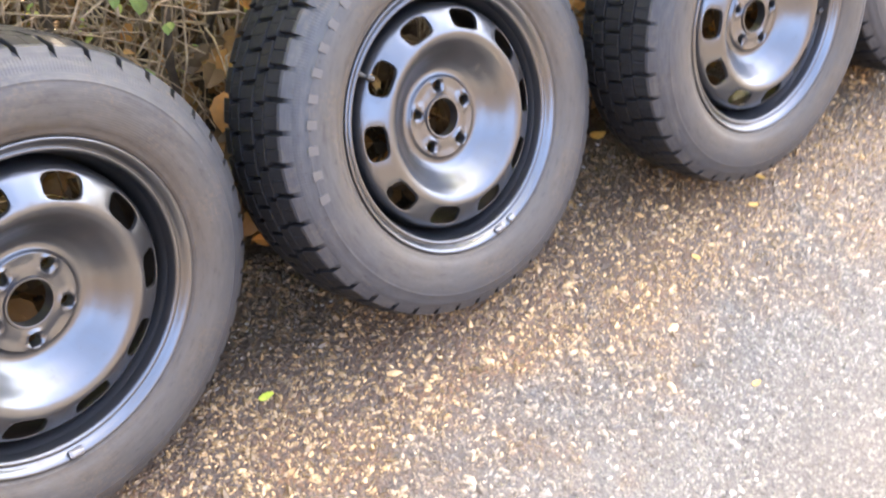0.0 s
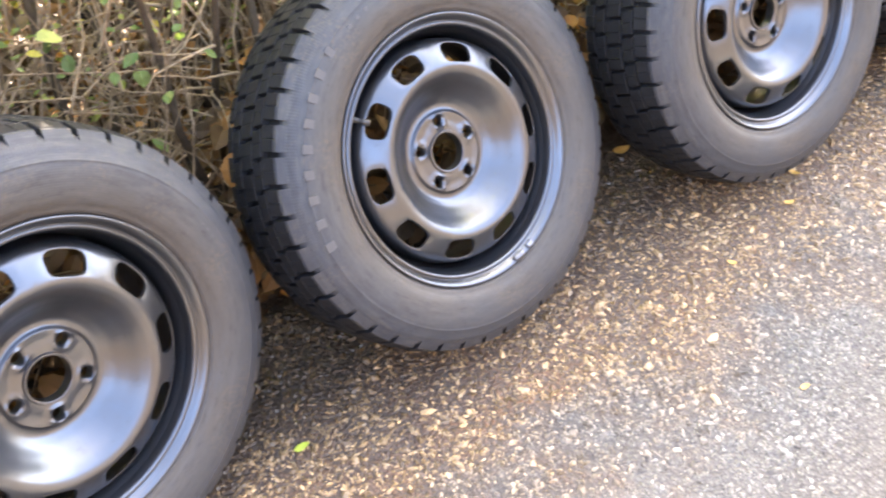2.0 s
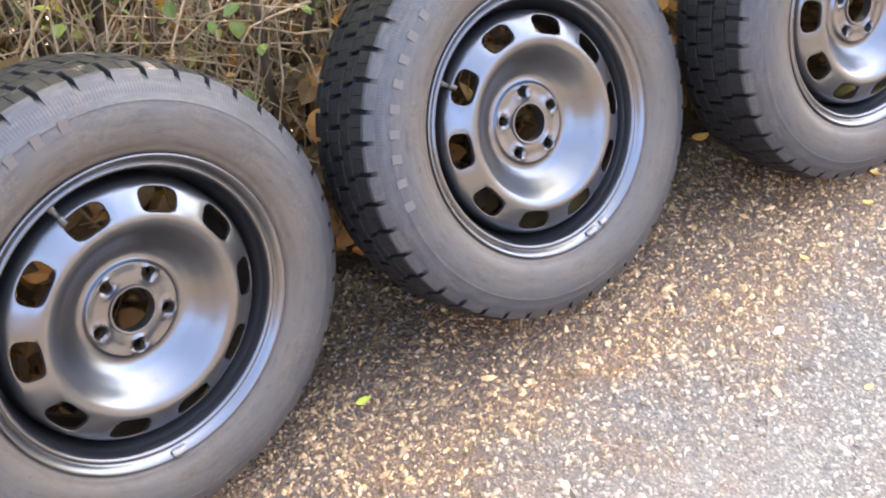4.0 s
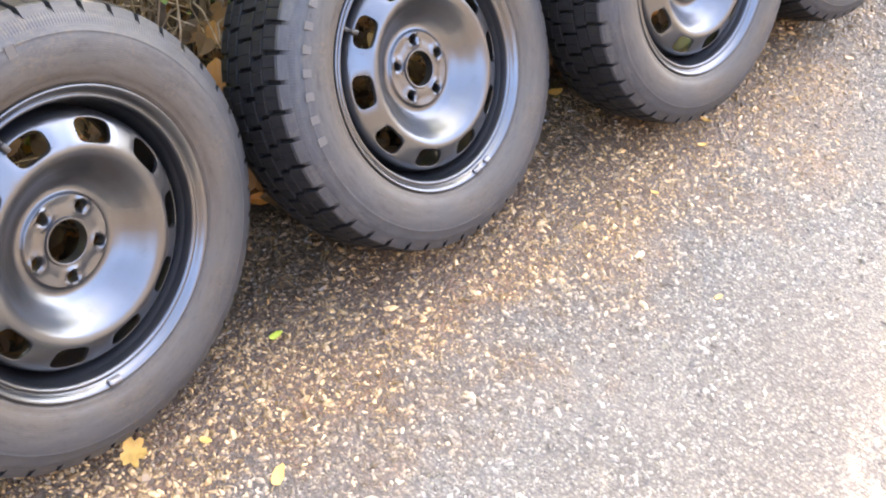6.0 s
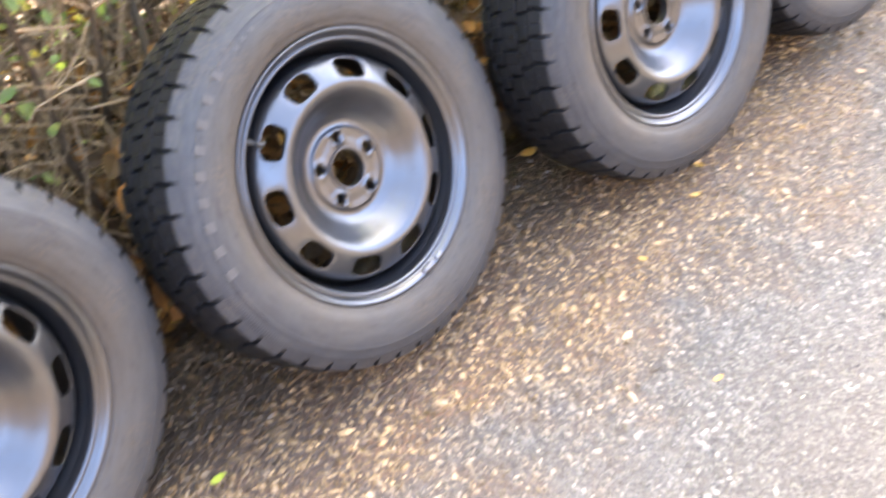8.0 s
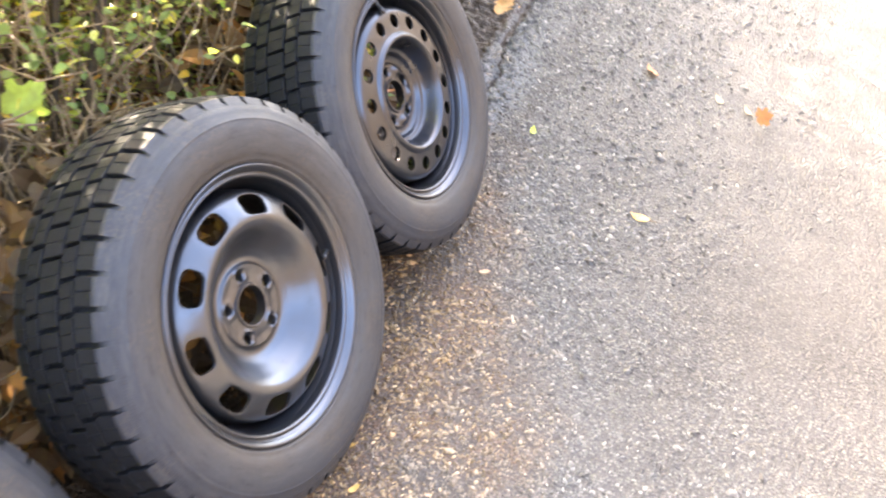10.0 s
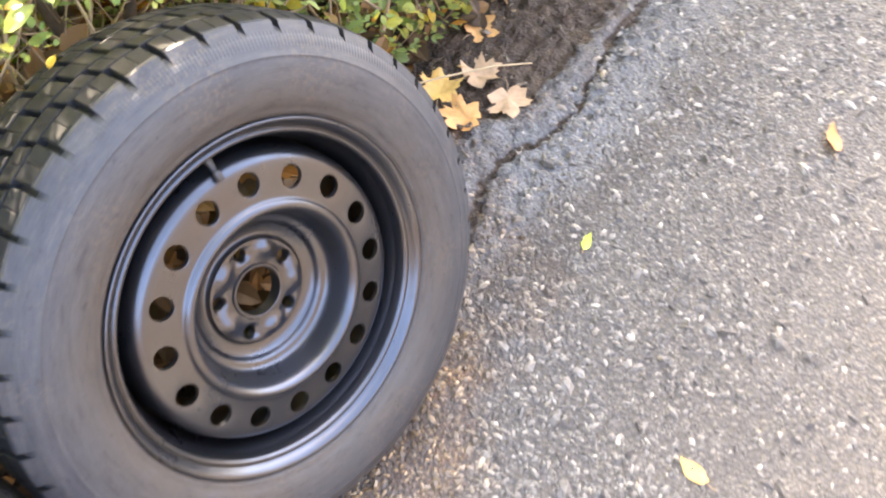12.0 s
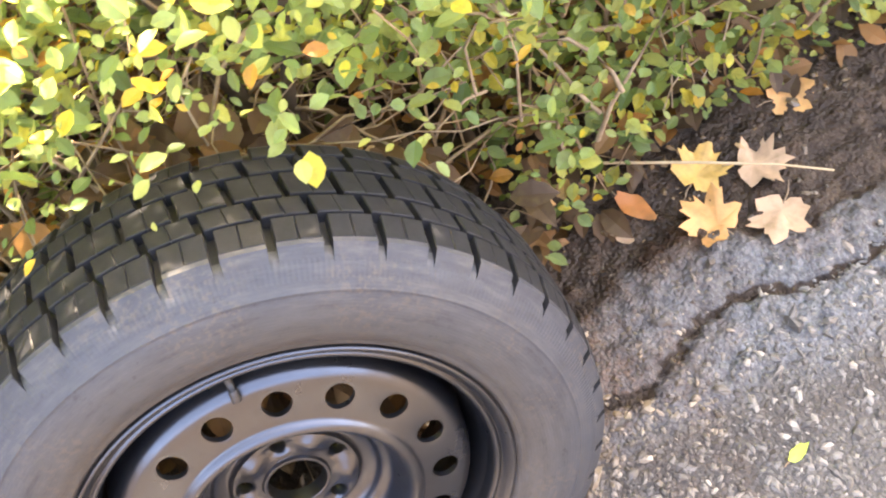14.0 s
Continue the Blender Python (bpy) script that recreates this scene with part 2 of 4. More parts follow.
def make_leaf(name, stops, rough=0.5, trans=0.35):
    """Leaf blade: colours vary leaf by leaf; light passes through."""
    mt = Mat(name, rough, 0.4)
    c = mt.ramp(island(mt), stops)
    c = mt.mix(mt.span(mt.noise(55.0, 4.0), 0.45, 0.75, 0.0, 0.45), c, (0.12, 0.09, 0.035))
    mt.color(c)
    tr = mt.node("ShaderNodeBsdfTranslucent")
    bright = mt.mix(1.0, c, (1.25, 1.15, 0.6), "MULTIPLY")
    mt.link(bright, tr.inputs["Color"])
    mx = mt.node("ShaderNodeMixShader", Fac=trans)
    mt.link(mt.b.outputs[0], mx.inputs[1])
    mt.link(tr.outputs[0], mx.inputs[2])
    mt.link(mx.outputs[0], mt.t.nodes["Material Output"].inputs["Surface"])
    return mt.m


def make_blocker():
    """Dark timber grain for the unseen walls that block low sky light."""
    mt = Mat("blocker_timber", 0.8, 0.2)
    grain = mt.noise(5.0, 6.0, 0.65, (1.0, 9.0, 0.5))
    mt.color(mt.ramp(grain, [(0.3, (0.018, 0.014, 0.011)), (0.7, (0.045, 0.035, 0.027))]))
    mt.bump(grain, 0.4, 0.004)
    return mt.m


M_BLOCKER = make_blocker()
M_SIDE = make_sidewall()
M_TREAD = make_rubber("tread_rubber", (0.0075, 0.0082, 0.0102), (0.015, 0.0162, 0.019), 0.5)
M_RIM = make_rim_paint("rim_paint", (0.102, 0.114, 0.134), (0.108, 0.098, 0.094), 0.28)
M_RIM_BLACK = make_rim_paint("black_rim_paint", (0.078, 0.086, 0.102), (0.08, 0.072, 0.068), 0.26)
M_LETTER = make_plain("raised_letters", (0.046, 0.048, 0.052), (0.06, 0.06, 0.063), 0.5)
M_STEEL = make_plain("weight_metal", (0.2, 0.21, 0.23), (0.11, 0.11, 0.12), 0.4, 0.5, 0.6)
M_CAP = make_plain("valve_cap_plastic", (0.018, 0.018, 0.019), (0.03, 0.03, 0.03), 0.4)
M_VALVE = make_plain("valve_rubber", (0.015, 0.015, 0.015), (0.03, 0.03, 0.03), 0.5)
M_ASPHALT = make_asphalt()
M_GRIT = make_grit()
M_BARK = make_plain("twig_bark", (0.17, 0.117, 0.071), (0.37, 0.275, 0.18), 0.8, 0.3, 0.0, 40.0)
M_STRAW = make_plain("straw", (0.5, 0.4, 0.24), (0.38, 0.28, 0.16), 0.7)
M_BARK2 = make_plain("dark_stem_bark", (0.05, 0.037, 0.026), (0.11, 0.083, 0.058), 0.85, 0.3, 0.0, 30.0)
M_GREEN = make_leaf("hedge_leaf", [(0.0, (0.1, 0.17, 0.06)), (0.3, (0.22, 0.33, 0.12)), (0.62, (0.34, 0.44, 0.17)), (0.84, (0.46, 0.5, 0.16)), (0.93, (0.66, 0.58, 0.09)), (1.0, (0.55, 0.25, 0.07))], 0.5, 0.62)
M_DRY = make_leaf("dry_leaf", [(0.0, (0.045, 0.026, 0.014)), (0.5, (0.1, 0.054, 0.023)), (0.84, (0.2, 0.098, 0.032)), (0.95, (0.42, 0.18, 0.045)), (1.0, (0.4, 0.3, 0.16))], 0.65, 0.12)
M_ORANGE = make_leaf("orange_leaf", [(0.0, (0.55, 0.27, 0.09)), (1.0, (0.62, 0.33, 0.12))], 0.55, 0.15)
M_RUST = make_leaf("rust_leaf", [(0.0, (0.42, 0.14, 0.04)), (1.0, (0.5, 0.19, 0.05))], 0.5, 0.15)
M_YELLOW = make_leaf("yellow_leaf", [(0.0, (0.62, 0.37, 0.09)), (1.0, (0.7, 0.43, 0.13))], 0.5, 0.2)
M_LIME = make_leaf("lime_leaf", [(0.0, (0.42, 0.52, 0.06)), (1.0, (0.46, 0.55, 0.08))], 0.5, 0.2)
M_VINE = make_leaf("vine_leaf", [(0.0, (0.3, 0.45, 0.1)), (1.0, (0.36, 0.5, 0.13))], 0.5, 0.4)
M_PALE = make_leaf("pale_leaf", [(0.0, (0.46, 0.29, 0.17)), (1.0, (0.56, 0.37, 0.23))], 0.6, 0.1)
M_MULCH = make_plain("verge_soil", (0.02, 0.014, 0.01), (0.06, 0.042, 0.028), 0.9, 0.3, 0.0, 25.0)


# ---- mesh helpers ----
def mesh_object(name, verts, faces, material, parent=None, smooth=True, label=""):
    me = bpy.data.meshes.new(name)
    me.from_pydata([tuple(v) for v in verts], [], faces)
    me.materials.append(material)
    if smooth:
        me.polygons.foreach_set("use_smooth", [True] * len(me.polygons))
    me.update()
    ob = new(name, me)
    ob.parent = parent
    return tagged(ob, label) if label else ob


def part(name, bm, material, parent, label=""):
    me = bpy.data.meshes.new(name)
    bm.to_mesh(me)
    bm.free()
    me.materials.append(material)
    ob = new(name, me)
    ob.parent = parent
    return tagged(ob, label) if label else ob


class Soup:
    """Vertices and faces gathered for one mesh, on polar coordinates (radius, angle, height along the axle)."""

    def __init__(self):
        self.v, self.f, self.seen = [], [], {}

    def at(self, r, a, z):
        x, y = -r * math.sin(a), r * math.cos(a)
        key = (round(x, 6), round(y, 6), round(z, 6))
        if key not in self.seen:
            self.seen[key] = len(self.v)
            self.v.append((x, y, z))
        return self.seen[key]

    def quad(self, *ids):
        ids = [i for k, i in enumerate(ids) if i not in ids[:k]]
        if len(ids) > 2:
            self.f.append(ids)

    def lathe(self, profile, angles):
        """profile: (radius, height) from inside to outside; outward faces look along +z."""
        n = len(angles)
        rings = [[self.at(r, a, z) for a in angles] for r, z in profile]
        for k in range(len(rings) - 1):
            for i in range(n):
                j = (i + 1) % n
                self.quad(rings[k][i], rings[k + 1][i], rings[k + 1][j], rings[k][j])

    def pierced(self, count, phase, r0, r1, rc, hr, ht, power, height, depth, steps=28, rings=4, lip=0.0):
        """An annulus from r0 to r1 with count holes at radius rc (half sizes hr along the radius, ht along the ring). Returns the angles on its rims."""
        half = math.pi / count
        edge = set()
        for k in range(count):
            ac = phase + 2 * half * k
            loops = []
            for s in range(steps):
                t = 2 * math.pi * s / steps
                c, d = math.cos(t), math.sin(t)
                e = 2.0 / power
                pr = rc + hr * math.copysign(abs(c) ** e, c)
                pa = ht / rc * math.copysign(abs(d) ** e, d)
                up = (r1 - rc) if c > 0 else (rc - r0)
                q = min(up / abs(c) if abs(c) > 1e-6 else 1e9, half * rc / abs(d) if abs(d) > 1e-6 else 1e9)
                qr, qa = rc + q * c, q * d / rc
                loops.append((pr, pa, qr, qa))
            for cr in (r0, r1):
                for ca in (-half, half):
                    i = min(range(steps), key=lambda i: abs(loops[i][2] - cr) / rc + abs(loops[i][3] - ca))
                    loops[i] = (loops[i][0], loops[i][1], cr, ca)
            for s in range(steps):
                a, b = loops[s], loops[(s + 1) % steps]
                for g in range(rings):
                    w0, w1 = g / rings, (g + 1) / rings

                    def pt(p, w):
                        r, an = p[0] + (p[2] - p[0]) * w, ac + p[1] + (p[3] - p[1]) * w
                        return self.at(r, an, height(r, an) - lip * max(0.0, 1 - 3 * w))
                    self.quad(pt(a, w0), pt(a, w1), pt(b, w1), pt(b, w0))
                i0 = self.at(a[0], ac + a[1], height(a[0], ac + a[1]) - lip)
                i1 = self.at(b[0], ac + b[1], height(b[0], ac + b[1]) - lip)
                j0 = self.at(a[0], ac + a[1], height(a[0], ac + a[1]) - lip - depth)
                j1 = self.at(b[0], ac + b[1], height(b[0], ac + b[1]) - lip - depth)
                self.quad(i0, i1, j1, j0)
                for p in (a,):
                    if abs(p[2] - r0) < 1e-6 or abs(p[2] - r1) < 1e-6:
                        edge.add(round((ac + p[3]) % (2 * math.pi), 6))
        out = []
        for a in sorted(edge):
            if not out or a - out[-1] > 1e-4:
                out.append(a)
        return out


def smooth_profile(keys):
    """Height over radius: a smooth monotone cubic through (radius, height) keys, with no ripple between them."""
    rs, zs = [k[0] for k in keys], [k[1] for k in keys]
    n = len(keys)
    step = [rs[k + 1] - rs[k] for k in range(n - 1)]
    rise = [(zs[k + 1] - zs[k]) / step[k] for k in range(n - 1)]
    slope = [rise[0]] + [0.0] * (n - 2) + [rise[-1]]
    for k in range(1, n - 1):
        if rise[k - 1] * rise[k] > 0:
            w0, w1 = 2 * step[k] + step[k - 1], step[k] + 2 * step[k - 1]
            slope[k] = (w0 + w1) / (w0 / rise[k - 1] + w1 / rise[k])

    def h(r, a=0.0):
        if r <= rs[0]:
            return zs[0]
        for k in range(n - 1):
            if r <= rs[k + 1]:
                t = (r - rs[k]) / step[k]
                t2, t3 = t * t, t * t * t
                return zs[k] * (2 * t3 - 3 * t2 + 1) + zs[k + 1] * (3 * t2 - 2 * t3) + step[k] * (slope[k] * (t3 - 2 * t2 + t) + slope[k + 1] * (t3 - t2))
        return zs[-1]
    return h


EVEN = [2 * math.pi * i / 96 for i in range(96)]
TYRE_R = 0.314


def tread_drop(z):
    """How far the tread lies below the crown at a height along the axle."""
    d = abs(z + 0.0875) / 0.08
    return 0.0035 * d ** 2 + 0.006 * max(0.0, d - 0.8) / 0.2


def build_tyre(parent):
    """Tyre carcass, five rows of studded-winter tread blocks with sipes, sidewall rings."""
    s = Soup()
    half = [(0.196, -0.014), (0.203, -0.004), (0.2095, -0.003), (0.2125, 0.002), (0.2145, 0.0035), (0.219, 0.004), (0.2205, 0.0058), (0.232, 0.0096), (0.246, 0.0118), (0.258, 0.0118), (0.270, 0.0098),
            (0.2715, 0.0092), (0.2725, 0.0099), (0.2735, 0.0088), (0.284, 0.0055), (0.2925, 0.0005), (0.2975, -0.0065), (0.2995, -0.0135), (0.3005, -0.022), (0.3025, -0.05), (0.303, -0.0875)]
    prof = half + [(r, -0.175 - z) for r, z in reversed(half[:-1])]
    s.lathe(prof, EVEN)
    side = mesh_object("tyre", s.v, s.f, M_SIDE, parent, True, "worn black rubber winter tyre with dusty sidewall")
    side.data.materials.append(M_TREAD)
    for p in side.data.polygons:
        c = p.center
        if c.x * c.x + c.y * c.y > 0.2985 ** 2:
            p.material_index = 1
    # tread blocks
    rows = [(-0.0135, -0.0395, 44, 0.0, 1), (-0.0425, -0.0665, 44, 0.12, 0), (-0.0705, -0.1045, 44, 0.5, 0), (-0.1085, -0.1325, 44, 0.12, 0), (-0.1355, -0.1615, 44, 0.0, -1)]
    v, f, flank = [], [], []

    def P(r, a, z):
        v.append((-r * math.sin(a), r * math.cos(a), z))
        return len(v) - 1
    for z0, z1, n, off, shoulder in rows:
        for k in range(n):
            a0 = 2 * math.pi * (k + off) / n
            w = 2 * math.pi / n * (0.83 if shoulder else 0.85)
            skew = 0.10 * w if not shoulder else 0.0
            for q0, q1 in ((0.0, 0.496), (0.504, 1.0)):
                b0, b1 = a0 + w * q0, a0 + w * q1
                ring = []
                for r_off, inset in ((-0.013, 0.0), (-0.0008, 0.0), (0.0, 0.0009)):
                    da = inset / TYRE_R
                    for aa, zz, sg in ((b0 + da, z0 - inset, 0), (b1 - da, z0 - inset, 0), (b1 - da, z1 + inset, 1), (b0 + da, z1 + inset, 1)):
                        r = TYRE_R - tread_drop(zz) + r_off
                        ring.append(P(r, aa + skew * sg, zz))
                for lay in (0, 4):
                    for e in range(4):
                        g = (e + 1) % 4
                        f.append((ring[lay + e], ring[lay + 4 + e], ring[lay + 4 + g], ring[lay + g]))
                f.append((ring[8], ring[11], ring[10], ring[9]))
            if shoulder:
                # the block's flank runs down over the shoulder onto the sidewall
                sz = 1 if shoulder == 1 else -1
                zc = lambda z: z if sz == 1 else -0.175 - z
                pts = [(TYRE_R - tread_drop(-0.0135), -0.0135), (0.3058, -0.0094), (0.3005, -0.0056), (0.2958, -0.0022), (0.2905, 0.0012)]
                cols = [[P(r, a, zc(z)) for r, z in pts] for a in (a0, a0 + w * 0.5, a0 + w)]
                for c0, c1 in zip(cols, cols[1:]):
                    for e in range(len(pts) - 1):
                        flank.append(len(f))
                        f.append((c0[e], c1[e], c1[e + 1], c0[e + 1]) if sz == 1 else (c0[e], c0[e + 1], c1[e + 1], c1[e]))
                for c in (cols[0], cols[-1]):
                    i0 = P(0.296, a0 if c is cols[0] else a0 + w, zc(-0.014))
                    f.append((*c, i0))
    tread = mesh_object("tread", v, f, M_TREAD, side, False, "black rubber tread of siped winter blocks")
    tread.data.materials.append(M_SIDE)
    for k in flank:
        tread.data.polygons[k].material_index = 1
    return side


def ring_bars(parent, count, mid, radius, size, height):
    """Raised plain bars along the sidewall, where the maker's lettering stands."""
    step = size * 1.13 / radius
    for k in range(count):
        a = mid + step * ((count - 1) / 2 - k)
        bm = bmesh.new()
        bmesh.ops.create_cube(bm, size=1.0, matrix=Matrix.Diagonal((size * 0.44, size * 0.95, 0.001, 1)))
        bmesh.ops.bevel(bm, geom=bm.edges[:], offset=0.0008, segments=1, affect="EDGES")
        ob = part("raised_bar", bm, M_LETTER, parent)
        ob.matrix_basis = Matrix.Rotation(a, 4, "Z") @ pose(0, radius, height, 0, 0, 0)


def build_rim(parent, kind, bolt_phase):
    paint = M_RIM if kind == "slot" else M_RIM_BLACK
    s = Soup()
    # rim well with both flanges
    prof = [(0.177, -0.084), (0.179, -0.046), (0.1825, -0.038), (0.1848, -0.0285), (0.1866, -0.0258), (0.1876, -0.0225), (0.1886, -0.0125), (0.1905, -0.0084), (0.1925, -0.0072), (0.1946, -0.0075), (0.1958, -0.0098), (0.1972, -0.0096),
            (0.1985, -0.0042), (0.203, -0.0006), (0.2055, 0.0020), (0.2072, 0.0020), (0.2085, -0.0005), (0.2082, -0.005), (0.206, -0.007)]
    s.lathe(prof, EVEN)
    back = [(0.208, -0.176), (0.2, -0.174), (0.19, -0.166), (0.186, -0.14), (0.172, -0.125), (0.170, -0.1), (0.177, -0.084)]
    s.lathe(back, EVEN)
    rim = mesh_object("rim", s.v, s.f, paint, parent, True, "black painted steel rim")
    d = Soup()
    if kind == "slot":
        h = smooth_profile([(0.0, -0.0385), (0.062, -0.0385), (0.0655, -0.0432), (0.071, -0.0440), (0.082, -0.0385), (0.098, -0.0230), (0.112, -0.0075), (0.121, -0.0005), (0.129, 0.0016), (0.139, -0.0018), (0.154, -0.0098), (0.166, -0.0185), (0.1715, -0.028), (0.1745, -0.05), (0.1755, -0.083)])
        out = d.pierced(10, 0.0, 0.1325, 0.1675, 0.1495, 0.0150, 0.0265, 3.4, h, 0.006, 32, 4, 0.0012)
    else:
        h = smooth_profile([(0.0, -0.050), (0.060, -0.050), (0.066, -0.056), (0.079, -0.052), (0.084, -0.044), (0.091, -0.041), (0.104, -0.008), (0.109, -0.004), (0.115, -0.0065), (0.1175, -0.0105), (0.122, -0.0115), (0.158, -0.0165), (0.1665, -0.022), (0.172, -0.036), (0.1755, -0.083)])
        out = d.pierced(16, 0.0, 0.1235, 0.157, 0.1403, 0.0135, 0.0135, 2.0, h, 0.006, 24, 3, 0.0004)
    r0, r1 = (0.1325, 0.1675) if kind == "slot" else (0.1235, 0.157)
    n_in, n_out = 44, 20
    hub_r0, hub_r1 = 0.0335, 0.0615
    d.lathe([(hub_r1 + (r0 - hub_r1) * k / n_in, h(hub_r1 + (r0 - hub_r1) * k / n_in)) for k in range(n_in + 1)], out)
    d.lathe([(r1 + (0.1755 - r1) * k / n_out, h(r1 + (0.1755 - r1) * k / n_out)) for k in range(n_out + 1)], out)
    disc = mesh_object("wheel_disc", d.v, d.f, paint, parent, True, "black painted pressed steel disc")
    disc.data.set_sharp_from_angle(angle=radians(52))
    hub = Soup()
    zb = h(0.05)

    def hub_h(r, a):
        z = zb
        if kind == "slot":
            # raised pads round each bolt
            da = (a - bolt_phase + math.pi / 5) % (2 * math.pi / 5) - math.pi / 5
            d = math.hypot(r - 0.050, r * da)
            z += 0.0030 * math.exp(-((d - 0.0108) / 0.0034) ** 2) - 0.0016 * math.exp(-((r - 0.050) / 0.006) ** 2) * min(1.0, (d / 0.02) ** 4)
        else:
            b = math.sin(2.5 * (a - bolt_phase)) ** 2
            z += 0.0075 * b ** 3 * math.exp(-((r - 0.0505) / 0.008) ** 2)
        return z
    ang = hub.pierced(5, bolt_phase, hub_r0, hub_r1, 0.0500, 0.0080, 0.0080, 2.0, hub_h, 0.012, 40, 6, 0.003)
    hub.lathe([(hub_r0 - 0.0045, zb - 0.014), (hub_r0 - 0.0042, zb + 0.0028), (hub_r0 - 0.0034, zb + 0.0034), (hub_r0 - 0.0012, zb + 0.0030), (hub_r0, zb)], ang)
    hub.lathe([(hub_r1, zb), (hub_r1 + 0.0012, zb - 0.002), (hub_r1 + 0.0014, zb - 0.01)], ang)
    plate = mesh_object("hub_plate", hub.v, hub.f, paint, disc, True, "bolt plate with five holes round the bore")
    plate.data.set_sharp_from_angle(angle=radians(52))
    return rim, disc


def build_valve(parent, angle, tip=0.030):
    s = Soup()
    stem = [(0.0052, 0.0), (0.0050, 0.008), (0.0036, 0.011), (0.0034, 0.02), (0.0042, 0.0205), (0.0042, 0.0295), (0.0034, 0.0305), (0.0001, 0.0307)]
    s.lathe(list(reversed(stem)), [2 * math.pi * i / 12 for i in range(12)])
    ob = mesh_object("valve", s.v, s.f, M_VALVE, parent, True, "rubber tyre valve")
    ob.matrix_basis = Matrix.Rotation(angle, 4, "Z") @ pose(0, 0.188, -0.026, 62, 0, 0)
    c = Soup()
    c.lathe([(0.0001, 0.0312), (0.0036, 0.031), (0.0045, 0.030), (0.0045, 0.0205)], [2 * math.pi * i / 12 for i in range(12)])
    cap = mesh_object("valve_cap", c.v, c.f, M_CAP, ob, True, "black valve cap")


def build_weight(parent, angle, span):
    """A clip-on balance weight along the rim's edge."""
    s = Soup()
    n = 10
    sec = [(0.2035, 0.001), (0.2055, 0.0055), (0.2015, 0.0062), (0.1975, 0.0035), (0.1965, -0.004)]
    cols = []
    for i in range(n + 1):
        a = angle + span * (i / n - 0.5)
        k = 0.6 if i in (0, n) else 1.0
        cols.append([s.at(r, a, -0.002 + (z + 0.002) * k) for r, z in sec])
    for c0, c1 in zip(cols, cols[1:]):
        for e in range(len(sec) - 1):
            s.quad(c0[e], c0[e + 1], c1[e + 1], c1[e])
    s.quad(*cols[0])
    s.quad(*reversed(cols[-1]))
    mesh_object("balance_weight", s.v, s.f, M_STEEL, parent, True, "grey clip-on balance weight")


def wheel_pose(x, y, z, azimuth, tilt, spin):
    az, tl = radians(azimuth), radians(tilt)
    n = Vector((math.cos(tl) * math.cos(az), math.cos(tl) * math.sin(az), math.sin(tl)))
    u = Vector((-math.sin(az), math.cos(az), 0))
    w = n.cross(u)
    m = Matrix((u, w, n)).transposed().to_4x4()
    m.translation = (x, y, z)
    return m @ Matrix.Rotation(radians(spin), 4, "Z")


def build_wheel(m, kind, bolt_phase, valve, words, weights, label):
    e = new("car_wheel")
    e.matrix_basis = m
    tagged(e, label, "wheel", "row of car wheels")
    tyre = build_tyre(e)
    rim, disc = build_rim(e, kind, radians(bolt_phase))
    build_valve(rim, radians(valve))
    for at, span in weights:
        build_weight(rim, radians(at), span)
    for count, at, radius, size in words:
        ring_bars(tyre, count, radians(at), radius, size, 0.0109)
    return e


# ---- ground: one sheet out to the horizon, fine where the camera passes ----
CRACKS = [
    [(0.13, 1.55), (0.174, 1.6), (0.187, 1.645), (0.188, 1.68), (0.17, 1.727), (0.152, 1.78), (0.158, 1.825), (0.175, 1.875), (0.2, 1.925), (0.214, 1.99), (0.2, 2.06), (0.189, 2.13), (0.183, 2.2), (0.22, 2.6)],
]


def seg_dist(px, py, a, b):
    ax, ay = a
    dx, dy = b[0] - ax, b[1] - ay
    t = max(0.0, min(1.0, ((px - ax) * dx + (py - ay) * dy) / (dx * dx + dy * dy)))
    return math.hypot(px - ax - t * dx, py - ay - t * dy)


def verge_x(y):
    """Where the asphalt ends and the soil under the hedge begins."""
    base = -0.13 + 0.10 * y + 0.04 * math.sin(2.3 * y + 0.6) + 0.03 * math.sin(7.1 * y)
    t = max(0.0, min(1.0, (y - 1.2) / 0.4))
    return base * (1 - t) + t * (0.066 - 0.1 * (max(1.6, min(1.84, y)) - 1.7) + 0.1 * max(0.0, min(1.0, (y - 1.84) / 0.12)) + 0.006 * math.sin(31 * y) + 0.05 * max(0.0, y - 1.96))


